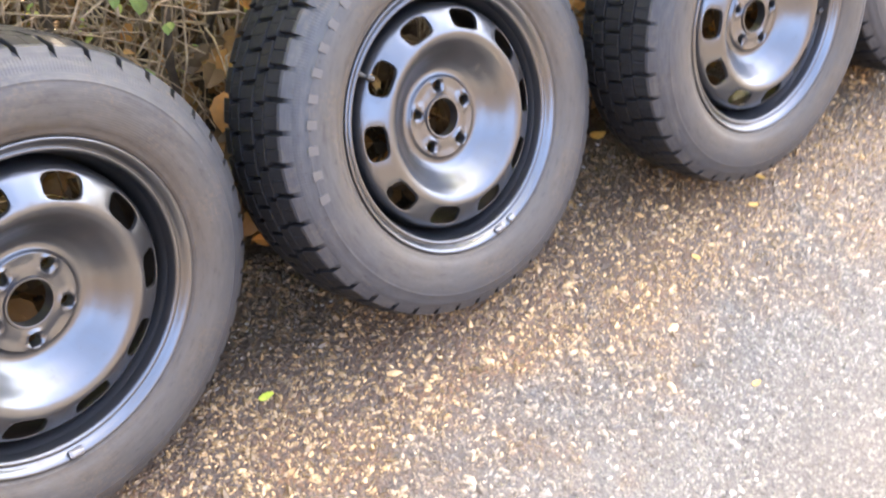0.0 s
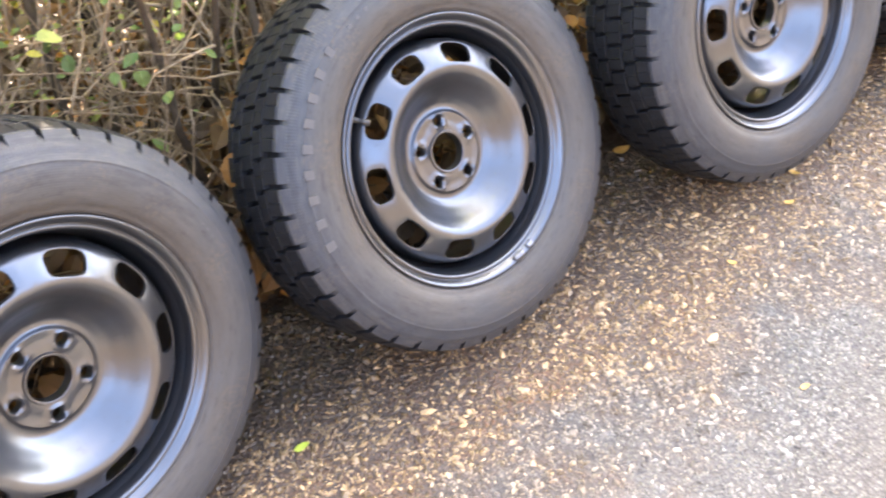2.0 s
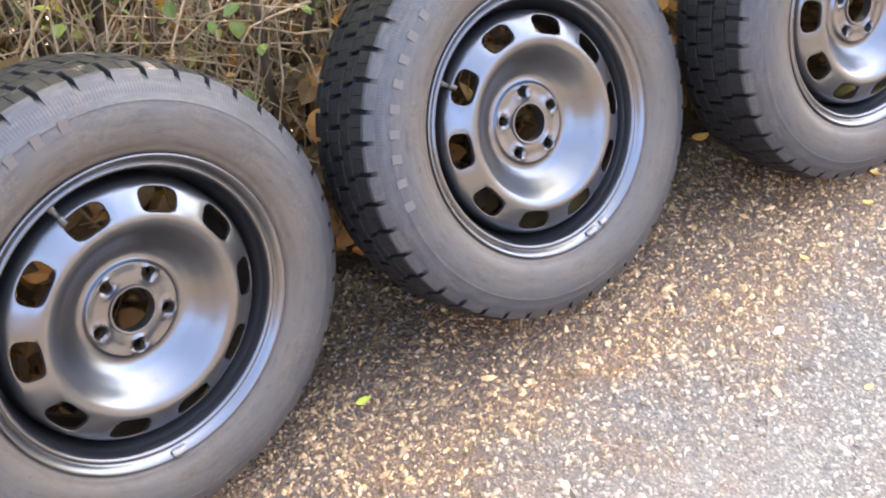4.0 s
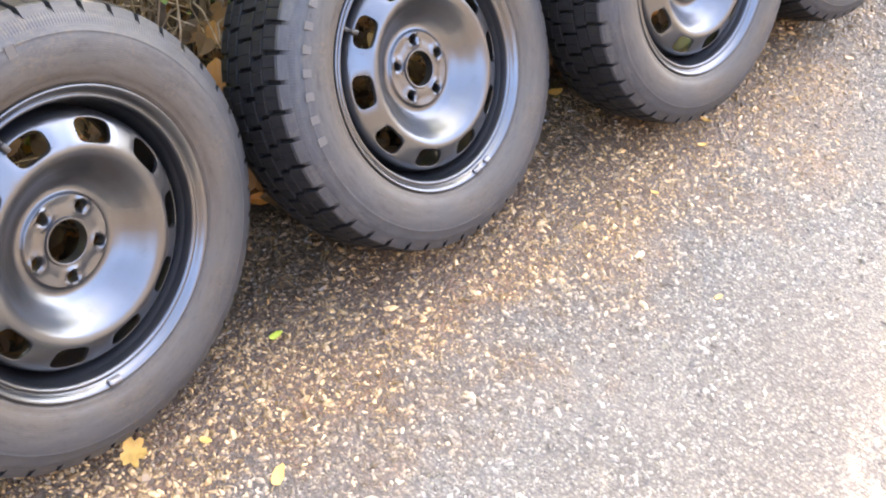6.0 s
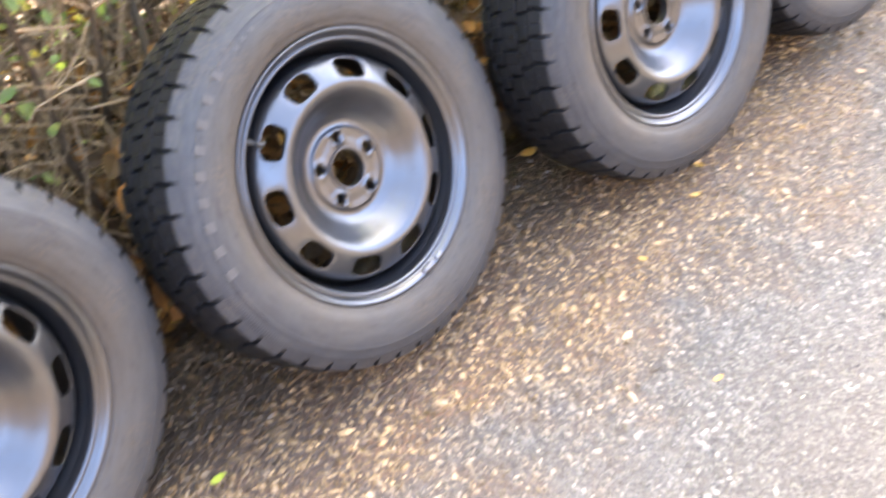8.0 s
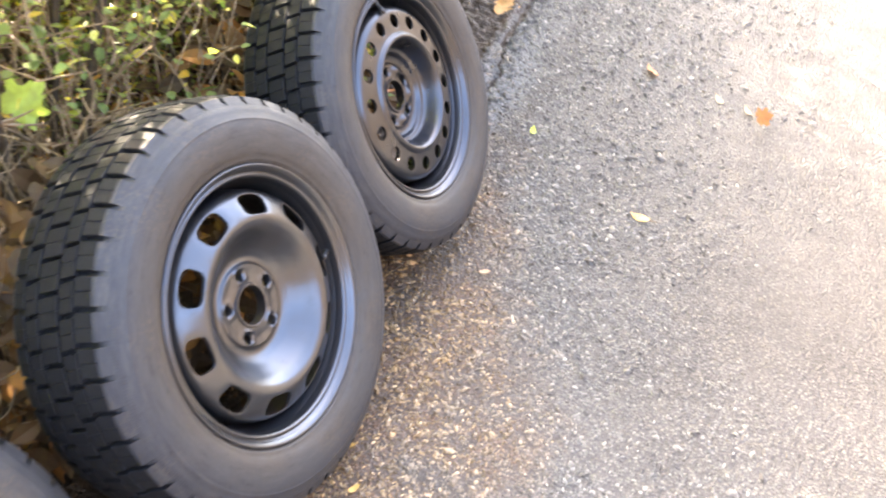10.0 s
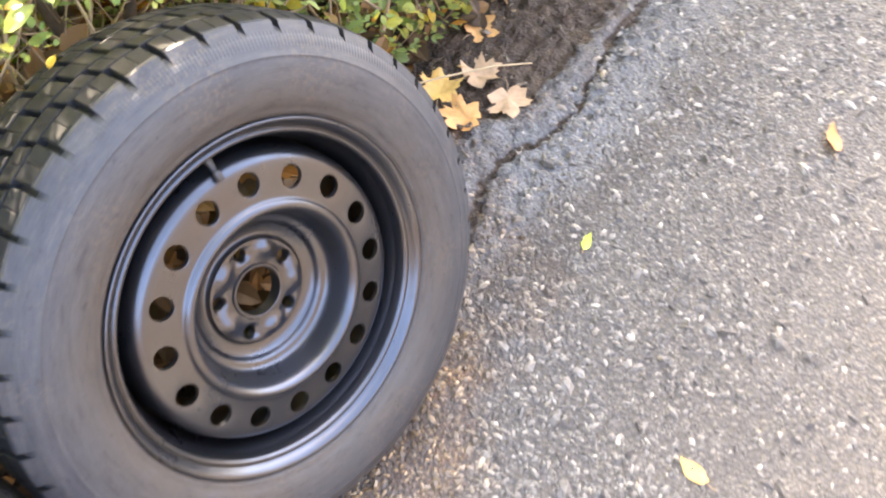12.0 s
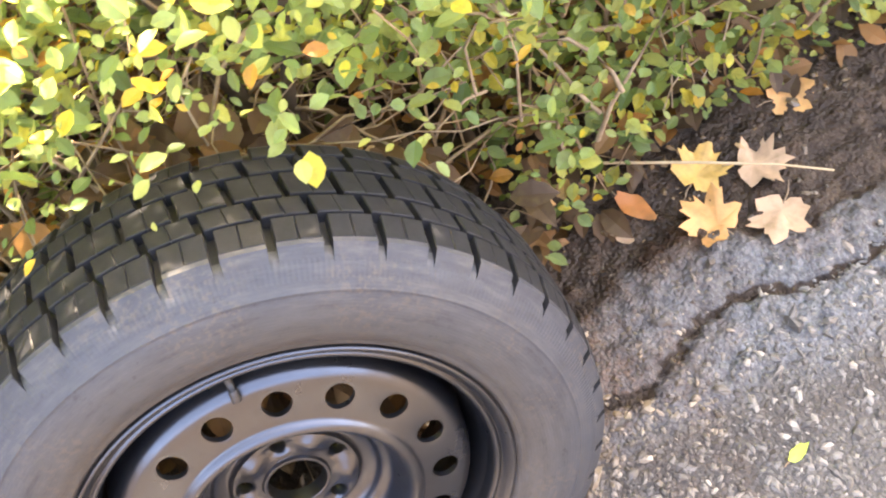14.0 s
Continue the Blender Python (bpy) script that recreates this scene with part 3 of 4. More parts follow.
def ground_z(x, y):
    if not (-1.3 < x < 1.7 and -1.8 < y < 3.6):
        return -0.016 if x < -0.13 + 0.1 * max(-4.0, min(6.0, y)) else 0.0
    n1 = noise.noise((x * 6, y * 6, 0.0))
    n2 = noise.noise((x * 40, y * 40, 3.0))
    z = 0.0016 * n1 + 0.0012 * n2
    edge = x - verge_x(y) - 0.02 * n1 - 0.015 * n2
    if edge < 0.0:
        z += max(-0.016, edge * 0.5) + 0.008 * max(0.0, noise.noise((x * 25, y * 25, 9.0))) * min(1.0, -edge * 10)
    if y > 1.4 and x < 0.6:
        wx = x + 0.010 * noise.noise((x * 16, y * 16, 5.0)) + 0.010 * noise.noise((x * 60, y * 60, 6.0))
        wy = y + 0.010 * noise.noise((x * 16, y * 16, 8.0)) + 0.010 * noise.noise((x * 60, y * 60, 4.0))
        d = min(seg_dist(wx, wy, a, b) for line in CRACKS for a, b in zip(line, line[1:]))
        wide = max(0.0035, 0.008 + 0.008 * n1 + 0.006 * n2)
        if d < wide:
            z -= 0.014 * (1 - d / wide) ** 0.5
        elif x < 0.25:
            z += 0.003 * min(1.0, (d - wide) / 0.03) + 0.006 * n2 + 0.009 * noise.noise((x * 58, y * 58, 1.0))
    return z


def graded(lo, hi, step, far):
    xs = [lo + (hi - lo) * i / round((hi - lo) / step) for i in range(round((hi - lo) / step) + 1)]
    d, a, b = step, lo, hi
    left, right = [], []
    while b < far:
        d *= 1.6
        a, b = a - d, b + d
        left.append(a)
        right.append(b)
    return list(reversed(left)) + xs + right


GX, GY = graded(-0.5, 1.0, 0.0062, 400.0), graded(-1.0, 3.0, 0.007, 400.0)
gv = [(x, y, ground_z(x, y)) for y in GY for x in GX]
nx = len(GX)
gf = [(j * nx + i, j * nx + i + 1, (j + 1) * nx + i + 1, (j + 1) * nx + i) for j in range(len(GY) - 1) for i in range(nx - 1)]
ground = mesh_object("ground", gv, gf, M_ASPHALT)
tagged(ground, "worn damp asphalt drive with exposed grit and cracked edge", "ground", kind="structure")

# ---- an unseen dark wall, added beyond the drive to block low sky light ----
bm = bmesh.new()
bmesh.ops.create_cube(bm, size=1.0, matrix=Matrix.Translation((4.6, 1.0, 1.6)) @ Matrix.Diagonal((0.16, 22.0, 3.2, 1.0)))
bmesh.ops.bevel(bm, geom=bm.edges[:], offset=0.01, segments=1, affect="EDGES")
tagged(part("light_block_east", bm, M_BLOCKER, None), "unseen plain dark wall added along the drive to block low sky light", "wall", kind="structure")

# second unseen wall, added so the rims reflect dark on the -y side
bm = bmesh.new()
bmesh.ops.create_cube(bm, size=1.0, matrix=Matrix.Translation((2.1, -4.6, 1.7)) @ Matrix.Diagonal((4.8, 0.16, 3.4, 1.0)))
bmesh.ops.bevel(bm, geom=bm.edges[:], offset=0.01, segments=1, affect="EDGES")
tagged(part("light_block_south", bm, M_BLOCKER, None), "unseen plain dark wall added at the drive's end to block low sky light", "wall", kind="structure")

# ---- the four wheels ----
WHEELS = [
    build_wheel(wheel_pose(-0.0188, -0.6521, 0.3470, 10.00, 21.22, -34.20), 'slot', -18.6, 44, [(9, 60, 0.262, 0.03), (3, -45, 0.258, 0.01)], [(200, 0.1)],
            'black steel car wheel with ten oval slots, dusty winter tyre'),
    build_wheel(wheel_pose(-0.0000, 0.0000, 0.3311, 0.00, 33.65, -25.84), 'slot', 17.9, 74, [(9, 88, 0.262, 0.03), (3, 44, 0.258, 0.016)], [(213, 0.1), (221, 0.06)],
            'black steel car wheel with lettered winter tyre, leaning on the hedge'),
    build_wheel(wheel_pose(0.1360, 0.6574, 0.3424, -7.36, 27.01, -28.54), 'slot', 19.1, -72, [], [],
            'black ten-slot steel car wheel leaning back on the hedge'),
    build_wheel(wheel_pose(0.1669, 1.2906, 0.3466, -6.66, 27.33, -62.95), 'round', 56.3, 56, [], [],
            'black steel car wheel with sixteen round holes and sun-flecked tyre'),
]


# ---- loose grit in the asphalt's surface ----
def scatter_grit():
    rng = random.Random(11)
    v, f = [], []
    for _ in range(150000):
        x, y = rng.uniform(-0.2, 1.15), rng.uniform(-1.0, 2.9)
        if x < verge_x(y) + 0.02 and rng.random() < 0.8:
            continue
        keep = 0.9 + 0.4 * noise.noise((x * 5, y * 5, 2.0)) - 1.7 * max(0.0, x - 0.1 * y - 0.28)
        if y > 1.5 and x < 0.2:
            keep *= 0.3
        if y > 1.25:
            keep *= max(0.5, 1.0 - 1.2 * (y - 1.25))
        if rng.random() > keep:
            continue
        r = min(0.009, 0.0024 * math.exp(rng.gauss(0.1, 0.42))) * (1.25 if y > 1.3 else 1.0)
        z = ground_z(x, y) + r * rng.uniform(-0.25, 0.15)
        a = rng.uniform(0, 6.28)
        sx, sy, sz = r * rng.uniform(0.9, 1.9), r * rng.uniform(0.55, 1.0), r * rng.uniform(0.45, 0.8)
        ca, sa = math.cos(a), math.sin(a)
        b = len(v)
        for k in range(5):
            t = 6.283 * k / 5 + rng.uniform(-0.3, 0.3)
            px, py = sx * math.cos(t), sy * math.sin(t)
            v.append((x + ca * px - sa * py, y + sa * px + ca * py, z))
        for k in range(3):
            t = 6.283 * k / 3 + rng.uniform(-0.4, 0.4)
            px, py = 0.5 * sx * math.cos(t), 0.5 * sy * math.sin(t)
            v.append((x + ca * px - sa * py, y + sa * px + ca * py, z + sz * rng.uniform(0.75, 1.1)))
        f.append((b + 5, b + 6, b + 7))
        for tri in ((0, 1, 5), (1, 6, 5), (1, 2, 6), (2, 3, 6), (3, 7, 6), (3, 4, 7), (4, 0, 7), (0, 5, 7)):
            f.append(tuple(b + q for q in tri))
    ob = mesh_object("grit", v, f, M_GRIT, None, False)
    tagged(ob, "pale and grey grit bound in the asphalt surface", "grit", kind="stuff")


scatter_grit()


# ---- hedge ----
def tube(v, f, path, r0, r1, sides=5):
    rings = []
    for i, p in enumerate(path):
        q = path[min(i + 1, len(path) - 1)] - path[max(i - 1, 0)]
        q = q.normalized() if q.length > 1e-9 else Vector((0, 0, 1))
        a = q.orthogonal().normalized()
        b = q.cross(a)
        r = r0 + (r1 - r0) * i / (len(path) - 1)
        rings.append(len(v))
        for k in range(sides):
            t = 2 * math.pi * k / sides
            v.append(p + (a * math.cos(t) + b * math.sin(t)) * r)
    for r0_, r1_ in zip(rings, rings[1:]):
        for k in range(sides):
            g = (k + 1) % sides
            f.append((r0_ + k, r0_ + g, r1_ + g, r1_ + k))


def blade(v, f, at, way, up, length, width, fold=0.25, curl=0.15):
    """One pointed oval leaf with a midrib fold and a drooping tip."""
    way = way.normalized()
    side = way.cross(up)
    if side.length < 1e-6:
        side = way.orthogonal()
    side.normalize()
    nrm = side.cross(way)
    b = len(v)
    for t, w in ((0.0, 0.0), (0.22, 0.72), (0.5, 1.0), (0.78, 0.68), (1.0, 0.0)):
        mid = at + way * (length * t) - nrm * (curl * length * t * t)
        if w == 0.0:
            v.append(mid)
        else:
            for sg in (-1, 0, 1):
                v.append(mid + side * (sg * w * width * 0.5) + nrm * (abs(sg) * w * width * 0.5 * fold))
    f += [(b, b + 2, b + 1), (b, b + 3, b + 2)]
    for k in (1, 4):
        f += [(b + k, b + k + 1, b + k + 4, b + k + 3), (b + k + 1, b + k + 2, b + k + 5, b + k + 4)]
    f += [(b + 7, b + 8, b + 10), (b + 8, b + 9, b + 10)]


def plain_blade(v, f, at, way, up, length, width):
    """A leaf deep in the hedge: two faces folded along the midrib."""
    way = way.normalized()
    side = way.cross(up)
    side = side.normalized() if side.length > 1e-6 else way.orthogonal().normalized()
    nrm = side.cross(way)
    b = len(v)
    mid = at + way * (length * 0.5)
    v += [at, mid + side * (width * 0.5) + nrm * (0.1 * width), at + way * length - nrm * (0.12 * length), mid - side * (width * 0.5) + nrm * (0.1 * width)]
    f += [(b, b + 1, b + 2), (b, b + 2, b + 3)]


def wander(rng, start, way, length, n, jig):
    pts = [start]
    d = way.normalized()
    for _ in range(n):
        d = (d + Vector((rng.gauss(0, jig), rng.gauss(0, jig), rng.gauss(0, jig)))).normalized()
        pts.append(pts[-1] + d * (length / n))
    return pts


WHEEL_SPOTS = [w.matrix_basis.inverted() for w in WHEELS]


def clear(p):
    """True where hedge growth may be: behind the verge line and outside the wheels."""
    lean = -0.035 + 0.03 * math.sin(9 * p.y) + 0.25 * max(0.0, min(0.25, p.z - 0.03)) if p.y > 1.5 else -0.05 + 0.1 * p.y
    if p.x > lean - 0.15 * max(0.0, p.z - 0.25):
        return False
    for k, m in enumerate(WHEEL_SPOTS):
        q = m @ p
        away = math.hypot(q.x, q.y)
        if q.z > -0.2 and away < (0.40 if k < 3 else 0.335):
            return False
    return True


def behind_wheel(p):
    """True in the hollow close behind a wheel, kept to withered leaves so the slots look dark."""
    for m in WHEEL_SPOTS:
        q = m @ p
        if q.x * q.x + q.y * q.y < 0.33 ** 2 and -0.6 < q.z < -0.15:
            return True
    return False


def build_bush(y0, y1, seed, front, height, leafy, label):
    """A stretch of hedge: woody stems, crossing twigs, and clumps of small leaves, denser up high and at the front."""
    rng = random.Random(seed)
    e = new("hedge_bush")
    yc = (y0 + y1) / 2
    home = Vector((front - 0.35, yc, -0.012))
    e.matrix_basis = Matrix.Translation(home)
    sv, sf, tv, tf, lv, lf, dv, df = [], [], [], [], [], [], [], []
    w = (y1 - y0) / 2

    twiggy = yc < 1.15

    def leaf(q, big=1.0):
        if not clear(q + home):
            return
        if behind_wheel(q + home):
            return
        if twiggy and q.x > -0.25 and rng.random() > 0.2 + 0.35 * max(0.0, q.z - 0.35):
            return
        d = Vector((rng.uniform(-0.5, 1), rng.uniform(-1, 1), rng.uniform(-0.5, 0.6)))
        ln = big * (rng.uniform(0.009, 0.022) if rng.random() < 0.7 else rng.uniform(0.02, 0.034))
        up = Vector((rng.uniform(-0.5, 0.5), rng.uniform(-0.5, 0.5), 1))
        if q.x < -0.42 or q.z > 0.95:
            plain_blade(lv, lf, q, d, up, ln, ln * rng.uniform(0.55, 0.8))
        else:
            blade(lv, lf, q, d, up, ln, ln * rng.uniform(0.5, 0.78))

    def twig(path, r0, r1):
        keep = []
        for q in path:
            if not clear(q + home):
                break
            keep.append(q)
        if len(keep) > 2:
            tube(tv, tf, keep, r0, r1, 4)
        return keep
    for _ in range(26):
        p = Vector((rng.uniform(-0.9, 0.2), rng.uniform(-w, w), 0.0))
        path = wander(rng, p, Vector((rng.uniform(-0.25, 0.1), rng.uniform(-0.3, 0.3), 1.0)), rng.uniform(0.75, 1.0) * height, 9, 0.13)
        path = [q for k, q in enumerate(path) if k < 2 or clear(q + home)]
        tube(sv, sf, path, rng.uniform(0.007, 0.014), 0.003, 6)
        for k in range(1, len(path)):
            for _ in range(2):
                br = wander(rng, path[k], Vector((rng.uniform(-0.5, 1.0), rng.uniform(-1, 1), rng.uniform(-0.2, 0.8))), rng.uniform(0.12, 0.3), 5, 0.3)
                for q in twig(br, rng.uniform(0.002, 0.004), 0.001)[1:]:
                    for _ in range(rng.randint(0, 2) if rng.random() < leafy else 0):
                        leaf(q)
    # thin twigs that stand and tangle at the front
    for _ in range(230 if twiggy else 260):
        p = Vector((rng.uniform(-0.3, 0.36), rng.uniform(-w, w), rng.uniform(0.0, 0.5)))
        br = wander(rng, p, Vector((rng.uniform(-0.4, 0.4), rng.uniform(-0.8, 0.8), rng.uniform(0.2, 1.2))), rng.uniform(0.12, 0.45), 7, 0.28)
        got = twig(br, rng.choice((0.0011, 0.0015, 0.002, 0.0034)), 0.0009)
        if rng.random() < leafy * 0.7:
            for q in got[2:]:
                for _ in range(rng.randint(0, 2)):
                    leaf(q)
    # long pale canes standing close together, and sprays of larger leaves on them
    for _ in range(150 if twiggy else 30):
        p = Vector((rng.uniform(-0.55, 0.3), rng.uniform(-w, w), 0.0))
        cane = twig(wander(rng, p, Vector((rng.uniform(-0.35, 0.2), rng.uniform(-0.35, 0.35), 1.0)), rng.uniform(0.35, 0.95), 9, 0.12), rng.uniform(0.0014, 0.0038), 0.001)
        if len(cane) > 4 and rng.random() < (0.16 if twiggy else 0.0):
            at = rng.choice(cane[2:])
            for _ in range(rng.randint(4, 9)):
                q = at + Vector((rng.gauss(0, 0.03), rng.gauss(0, 0.03), rng.gauss(0, 0.03)))
                if clear(q + home):
                    ln = rng.uniform(0.022, 0.042)
                    blade(lv, lf, q, Vector((rng.uniform(-0.3, 1), rng.uniform(-1, 1), rng.uniform(-0.5, 0.5))), Vector((rng.uniform(-0.5, 0.5), rng.uniform(-0.5, 0.5), 1)), ln, ln * rng.uniform(0.6, 0.85))
    # clumps of leaves
    for _ in range(int((680 if twiggy else 900) * leafy)):
        zc = height * rng.random() ** (0.85 if twiggy else 1.05)
        c = Vector((rng.uniform(-1.05, 0.38), rng.uniform(-w, w), 0.05 + zc * 0.95))
        big = rng.uniform(0.75, 1.35) if twiggy else rng.uniform(0.55, 1.15)
        for _ in range(rng.randint(10, 26)):
            q = c + Vector((rng.gauss(0, 0.045), rng.gauss(0, 0.05), rng.gauss(0, 0.04)))
            if q.z > 0.02:
                leaf(q, big)
    # the deep, dense back of the hedge: leaves added out of view to block sun
    for _ in range(1700 if -1.3 < yc < 0.2 else 1200 if -1.3 < yc < 1.15 else 750 if yc < 1.5 else 320 if yc < 2.3 else 1300):
        c = Vector((rng.uniform(-1.1, -0.35), rng.uniform(-w, w), rng.uniform(0.25, height)))
        for _ in range(9):
            leaf(c + Vector((rng.gauss(0, 0.06), rng.gauss(0, 0.07), rng.gauss(0, 0.05))), 1.7)
    # withered leaves caught low down and lying on the soil
    for k in range(2600 if twiggy else 2400):
        if k % 4 == 0:
            q = Vector((rng.uniform(-0.9, 0.40), rng.uniform(-w, w), 0.012 + 0.01 * rng.random()))
        elif k % 4 == 1:
            q = Vector((rng.uniform(-0.4, 0.40), rng.uniform(-w, w), 0.012 + 0.3 * rng.random() ** 2.0))
        else:
            q = Vector((rng.uniform(-0.9, -0.12), rng.uniform(-w, w), 0.012 + 0.75 * rng.random() ** 1.3))
        if not clear(q + home):
            continue
        d = Vector((rng.uniform(-1, 1), rng.uniform(-1, 1), rng.uniform(-0.3, 0.4)))
        ln = rng.uniform(0.02, 0.06)
        blade(dv, df, q, d, Vector((rng.uniform(-0.6, 0.6), rng.uniform(-0.6, 0.6), 1)), ln, ln * 0.6, 0.3, 0.3)
    # withered leaves packed into the hollow behind each wheel, added to darken the slots
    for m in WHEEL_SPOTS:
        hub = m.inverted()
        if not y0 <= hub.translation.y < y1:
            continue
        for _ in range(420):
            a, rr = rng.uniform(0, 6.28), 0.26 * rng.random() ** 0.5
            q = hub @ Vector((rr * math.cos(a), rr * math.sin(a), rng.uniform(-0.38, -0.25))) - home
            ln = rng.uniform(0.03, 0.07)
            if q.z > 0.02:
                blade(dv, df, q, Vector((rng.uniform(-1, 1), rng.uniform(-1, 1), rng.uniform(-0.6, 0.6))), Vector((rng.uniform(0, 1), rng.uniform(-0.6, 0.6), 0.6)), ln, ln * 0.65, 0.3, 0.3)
    tagged(mesh_object("stem", sv, sf, M_BARK2, e, True, "brown woody stems"), kind="stuff")
    tagged(mesh_object("twig", tv, tf, M_BARK, e, True, "pale brown bare twigs"), kind="stuff")
    tagged(mesh_object("foliage", lv, lf, M_GREEN, e, False, "small green and yellowing leaves"), kind="stuff")
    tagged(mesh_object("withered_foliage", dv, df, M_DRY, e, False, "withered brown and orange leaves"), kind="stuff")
    return tagged(e, label, "hedge", "hedge bushes")


BUSHES = [(-3.4, -2.6, 0.6), (-2.6, -1.9, 0.6), (-1.9, -1.2, 0.9), (-1.2, -0.6, 0.9), (-0.6, 0.0, 0.85), (0.0, 0.6, 0.85), (0.6, 1.15, 1.0), (1.15, 1.7, 2.0), (1.7, 2.3, 2.3), (2.3, 3.0, 2.1), (3.0, 3.8, 1.6), (3.8, 4.8, 1.0), (4.8, 5.8, 0.8)]
bushes = []
for i, (a, b, leafy) in enumerate(BUSHES):
    front = -0.2 + 0.1 * (a + b) / 2
    text = "dense green leafy hedge bush with sunlit leaves at the drive's edge" if leafy > 1 else "sparse twiggy hedge bush with green leaves behind the wheels"
    bushes.append(build_bush(a, b, 40 + i, front, 1.6 if a < 1.6 else 1.2 if a < 2.2 else 1.5, leafy, text))


# ---- fallen leaves ----
def lobed_leaf(kind_pts, size, rng, curl):
    """Outline given as (angle in degrees, radius) of half a leaf; the blade is cupped and has a raised midrib."""
    pts = [(a, r) for a, r in kind_pts] + [(360 - a, r) for a, r in reversed(kind_pts) if 0 < a < 180]
    v, f = [Vector((0, 0, 0.0))], []
    kind = rng.random() * 50
    pts = [(a, r * rng.uniform(0.88, 1.1)) for a, r in pts]
    n = len(pts)
    for ring in (0.5, 1.0):
        for a, r in pts:
            t = radians(a)
            x, y = r * ring * math.cos(t) * size, r * ring * math.sin(t) * size
            z = curl * (x * x + y * y) / size + 0.3 * size * ring * noise.noise((x * 32 + kind, y * 32, 1.7)) + (0.02 * size if ring < 1 else 0)
            v.append(Vector((x, y, z)))
    for k in range(n):
        g = (k + 1) % n
        f.append((0, 1 + k, 1 + g))
        f.append((1 + k, 1 + n + k, 1 + n + g, 1 + g))
    return v, f


MAPLE = [(0, 1.0), (7, 0.84), (14, 0.78), (20, 0.84), (28, 0.6), (40, 0.72), (50, 0.92), (58, 0.78), (64, 0.8), (74, 0.52), (92, 0.64), (104, 0.74), (116, 0.56), (135, 0.5), (160, 0.42), (180, 0.24)]
OVAL = [(0, 1.0), (12, 0.86), (28, 0.68), (48, 0.54), (75, 0.46), (105, 0.46), (135, 0.54), (155, 0.68), (170, 0.8), (180, 0.85)]


def fallen_leaf(outline, x, y, size, turn, tip, material, label, seed, lift=0.0, curl=0.25):
    rng = random.Random(seed)
    v, f = lobed_leaf(outline, size, rng, curl)
    e = mesh_object("fallen_leaf", v, f, material, None, True)
    low = min((Matrix.Rotation(radians(tip), 3, "X") @ p).z for p in v)
    e.matrix_basis = pose(x, y, ground_z(x, y) + 0.003 + lift - low, tip, 0, turn)
    sv, sf = [], []
    base = -0.18 * size if outline is MAPLE else -0.85 * size
    tube(sv, sf, [Vector((base, 0, 0.001)), Vector((base - 0.3 * size, 0.06 * size, 0.004)), Vector((base - 0.6 * size, 0.02 * size, 0.006))], 0.0011, 0.0008, 5)
    mesh_object("stalk", sv, sf, M_BARK, e, True)
    return tagged(e, label, "leaf", "fallen leaves")


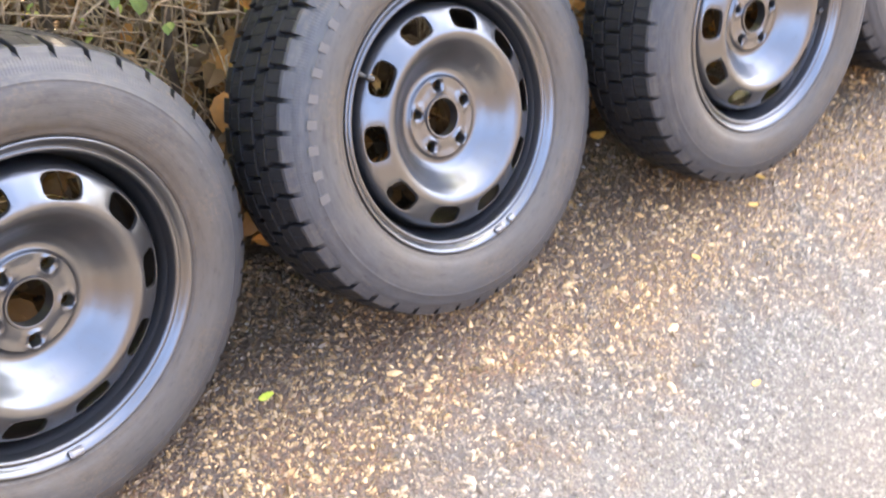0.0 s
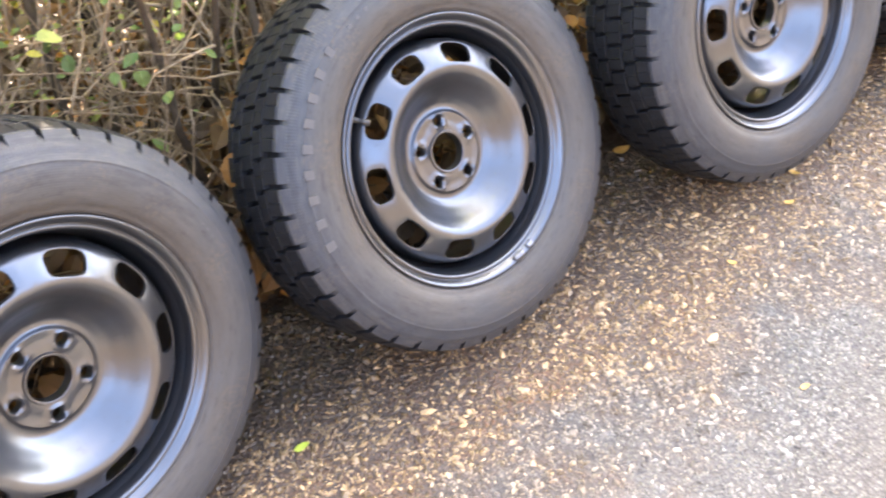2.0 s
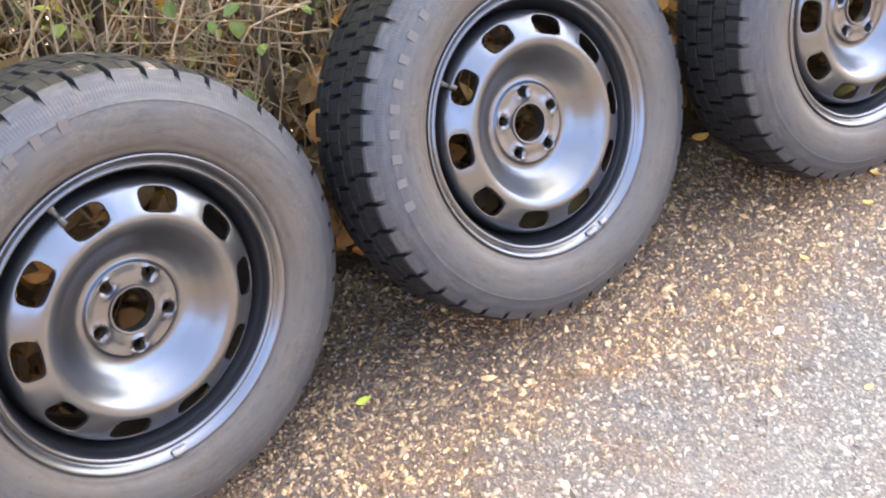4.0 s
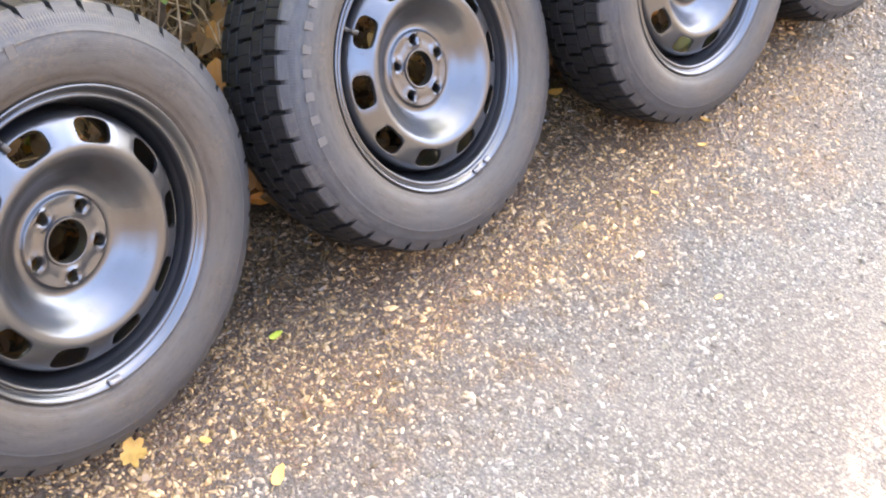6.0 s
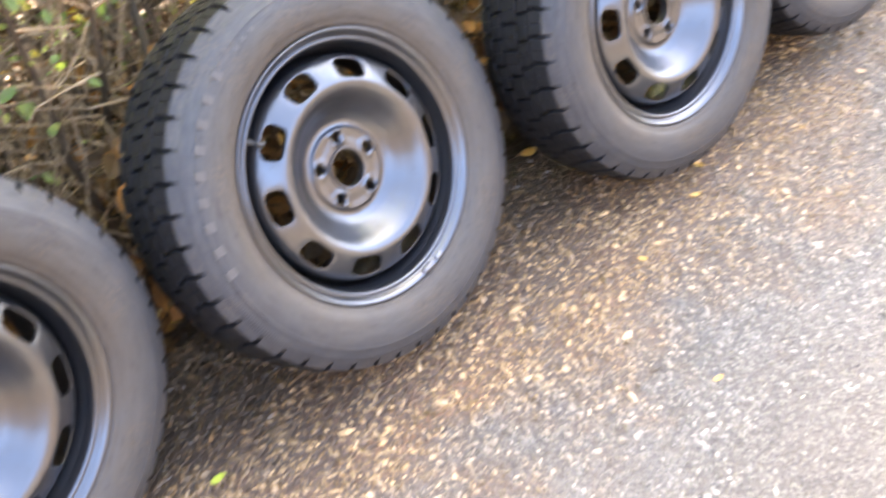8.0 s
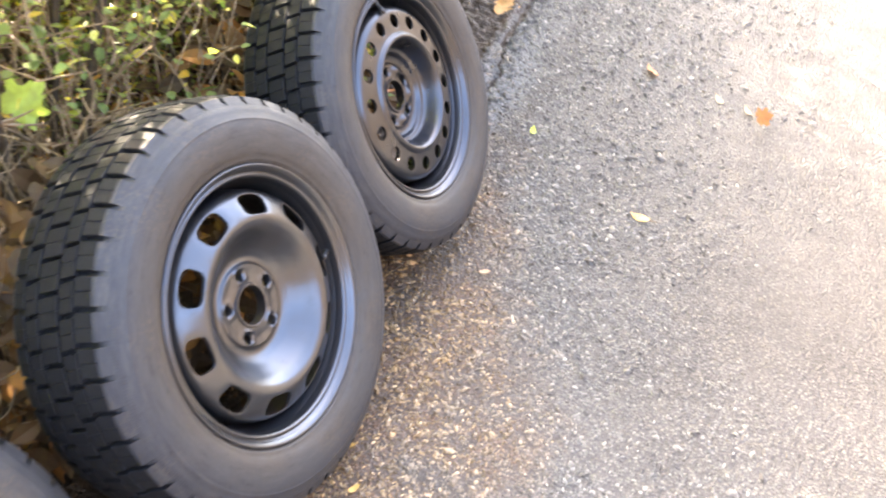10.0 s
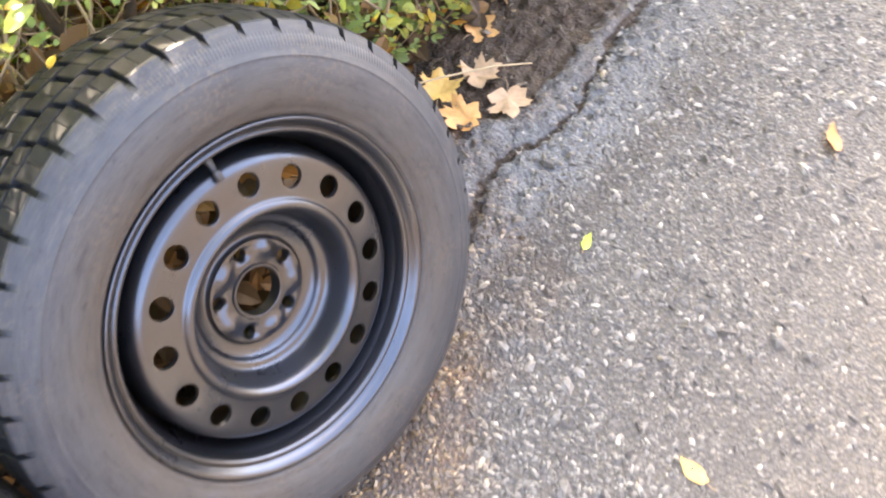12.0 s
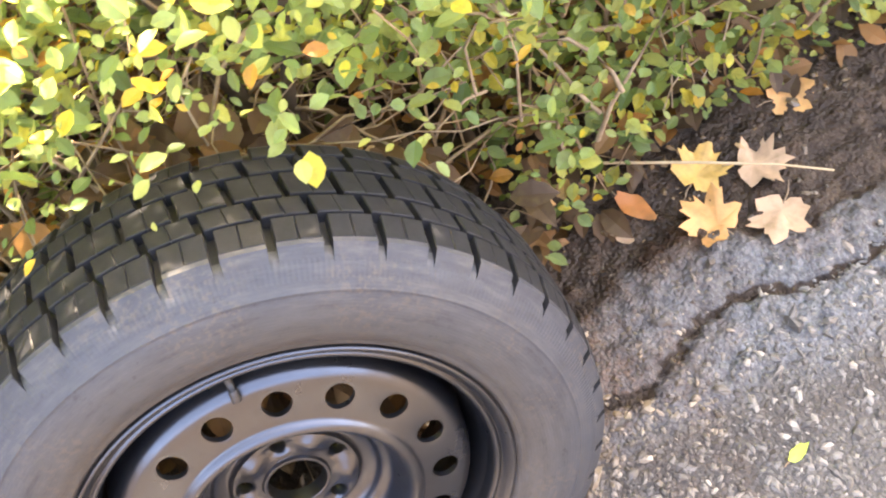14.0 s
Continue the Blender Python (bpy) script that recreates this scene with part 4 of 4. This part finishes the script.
GROUND_LEAVES = [
    (MAPLE, 0.062, 1.874, 0.060, 200, 8, M_ORANGE, "curled orange maple leaf on the soil verge"),
    (MAPLE, -0.012, 1.897, 0.054, 120, 14, M_YELLOW, "pale yellow lobed leaf by the hedge's foot"),
    (MAPLE, 0.023, 1.966, 0.054, 60, -12, M_PALE, "dry tan lobed leaf by the hedge's foot"),
    (MAPLE, 0.098, 1.950, 0.054, 310, 9, M_PALE, "dry tan lobed leaf at the asphalt's edge"),
    (OVAL, -0.026, 1.804, 0.034, 20, 10, M_RUST, "rust-orange oval leaf on dark soil"),
    (MAPLE, -0.037, 2.063, 0.05, 80, 12, M_ORANGE, "curled orange leaf in the hedge's foot"),
    (OVAL, 0.353, 1.762, 0.017, 100, 6, M_LIME, "small lime green leaf on the asphalt"),
    (OVAL, 0.005, 1.765, 0.014, 40, 6, M_PALE, "small bleached leaf on dark soil"),
    (MAPLE, 0.125, 1.070, 0.062, 250, 16, M_RUST, "crumpled rust-brown leaf beside a tyre"),
    (OVAL, 0.654, 1.516, 0.027, 165, 6, M_YELLOW, "yellow oval leaf on the asphalt"),
    (MAPLE, 0.906, 2.038, 0.034, 30, 48, M_RUST, "curled brown leaf on the asphalt"),
    (OVAL, 0.875, 2.075, 0.022, 120, 20, M_PALE, "dry tan leaf on the asphalt"),
    (OVAL, 0.798, 2.105, 0.020, 300, 10, M_PALE, "pale dry leaf on the asphalt"),
    (OVAL, 0.607, 2.170, 0.034, 115, 10, M_RUST, "orange-brown oval leaf on the asphalt"),
    (MAPLE, 0.125, 2.398, 0.062, 10, 15, M_ORANGE, "orange lobed leaf at the asphalt's edge"),
    (OVAL, -0.032, 0.500, 0.022, 75, 8, M_YELLOW, "round yellow leaf in the shade between wheels"),
    (OVAL, 0.246, 0.700, 0.014, 10, 5, M_YELLOW, "small yellow leaf beside a tyre"),
    (OVAL, 0.286, 0.620, 0.013, 60, 5, M_YELLOW, "small yellow leaf on the asphalt"),
    (OVAL, 0.059, -0.397, 0.014, 80, 5, M_LIME, "small yellow-green leaf on damp asphalt"),
    (OVAL, 0.300, 0.408, 0.010, 20, 5, M_YELLOW, "tiny yellow leaf on the asphalt"),
    (OVAL, 0.539, 0.267, 0.010, 70, 5, M_YELLOW, "tiny yellow leaf on dry asphalt"),
    (MAPLE, 0.080, -0.698, 0.030, 40, 15, M_YELLOW, "crumpled yellow leaf beside a tyre"),
    (OVAL, 0.256, -0.566, 0.020, 120, 8, M_YELLOW, "pale yellow leaf on dry asphalt"),
    (OVAL, 0.136, -0.604, 0.012, 30, 5, M_YELLOW, "tiny yellow leaf on damp asphalt"),
    (OVAL, 0.363, 1.209, 0.013, 30, 8, M_PALE, "small bleached leaf on the asphalt"),
    (OVAL, 0.20, 2.76, 0.05, 100, 25, M_BARK2, "dark curled dead leaf at the drive's edge"),
]
for i, (outline, x, y, size, turn, tip, material, label) in enumerate(GROUND_LEAVES):
    fallen_leaf(outline, x, y, size, turn, tip, material, label, 100 + i)


# ---- a large vine leaf hanging among the twigs ----
lv, lf = lobed_leaf(MAPLE, 0.05, random.Random(5), 0.3)
vine = mesh_object("vine_leaf", lv, lf, M_VINE, bushes[6], True, "large pale green vine leaf")
vine.matrix_basis = bushes[6].matrix_basis.inverted() @ look((-0.24, 0.68, 0.575), (-1.0, 1.75, 0.1), 40)

# ---- a dry straw lying over the leaves ----
sv, sf = [], []
tube(sv, sf, [Vector((-0.107, 1.786, 0.02)), Vector((-0.01, 1.905, 0.028)), Vector((0.05, 1.98, 0.024)), Vector((0.095, 2.036, 0.008))], 0.0022, 0.0014, 6)
tagged(mesh_object("dry_stalk", sv, sf, M_STRAW, None, True), "pale dry stalk lying across fallen leaves", "stalk")
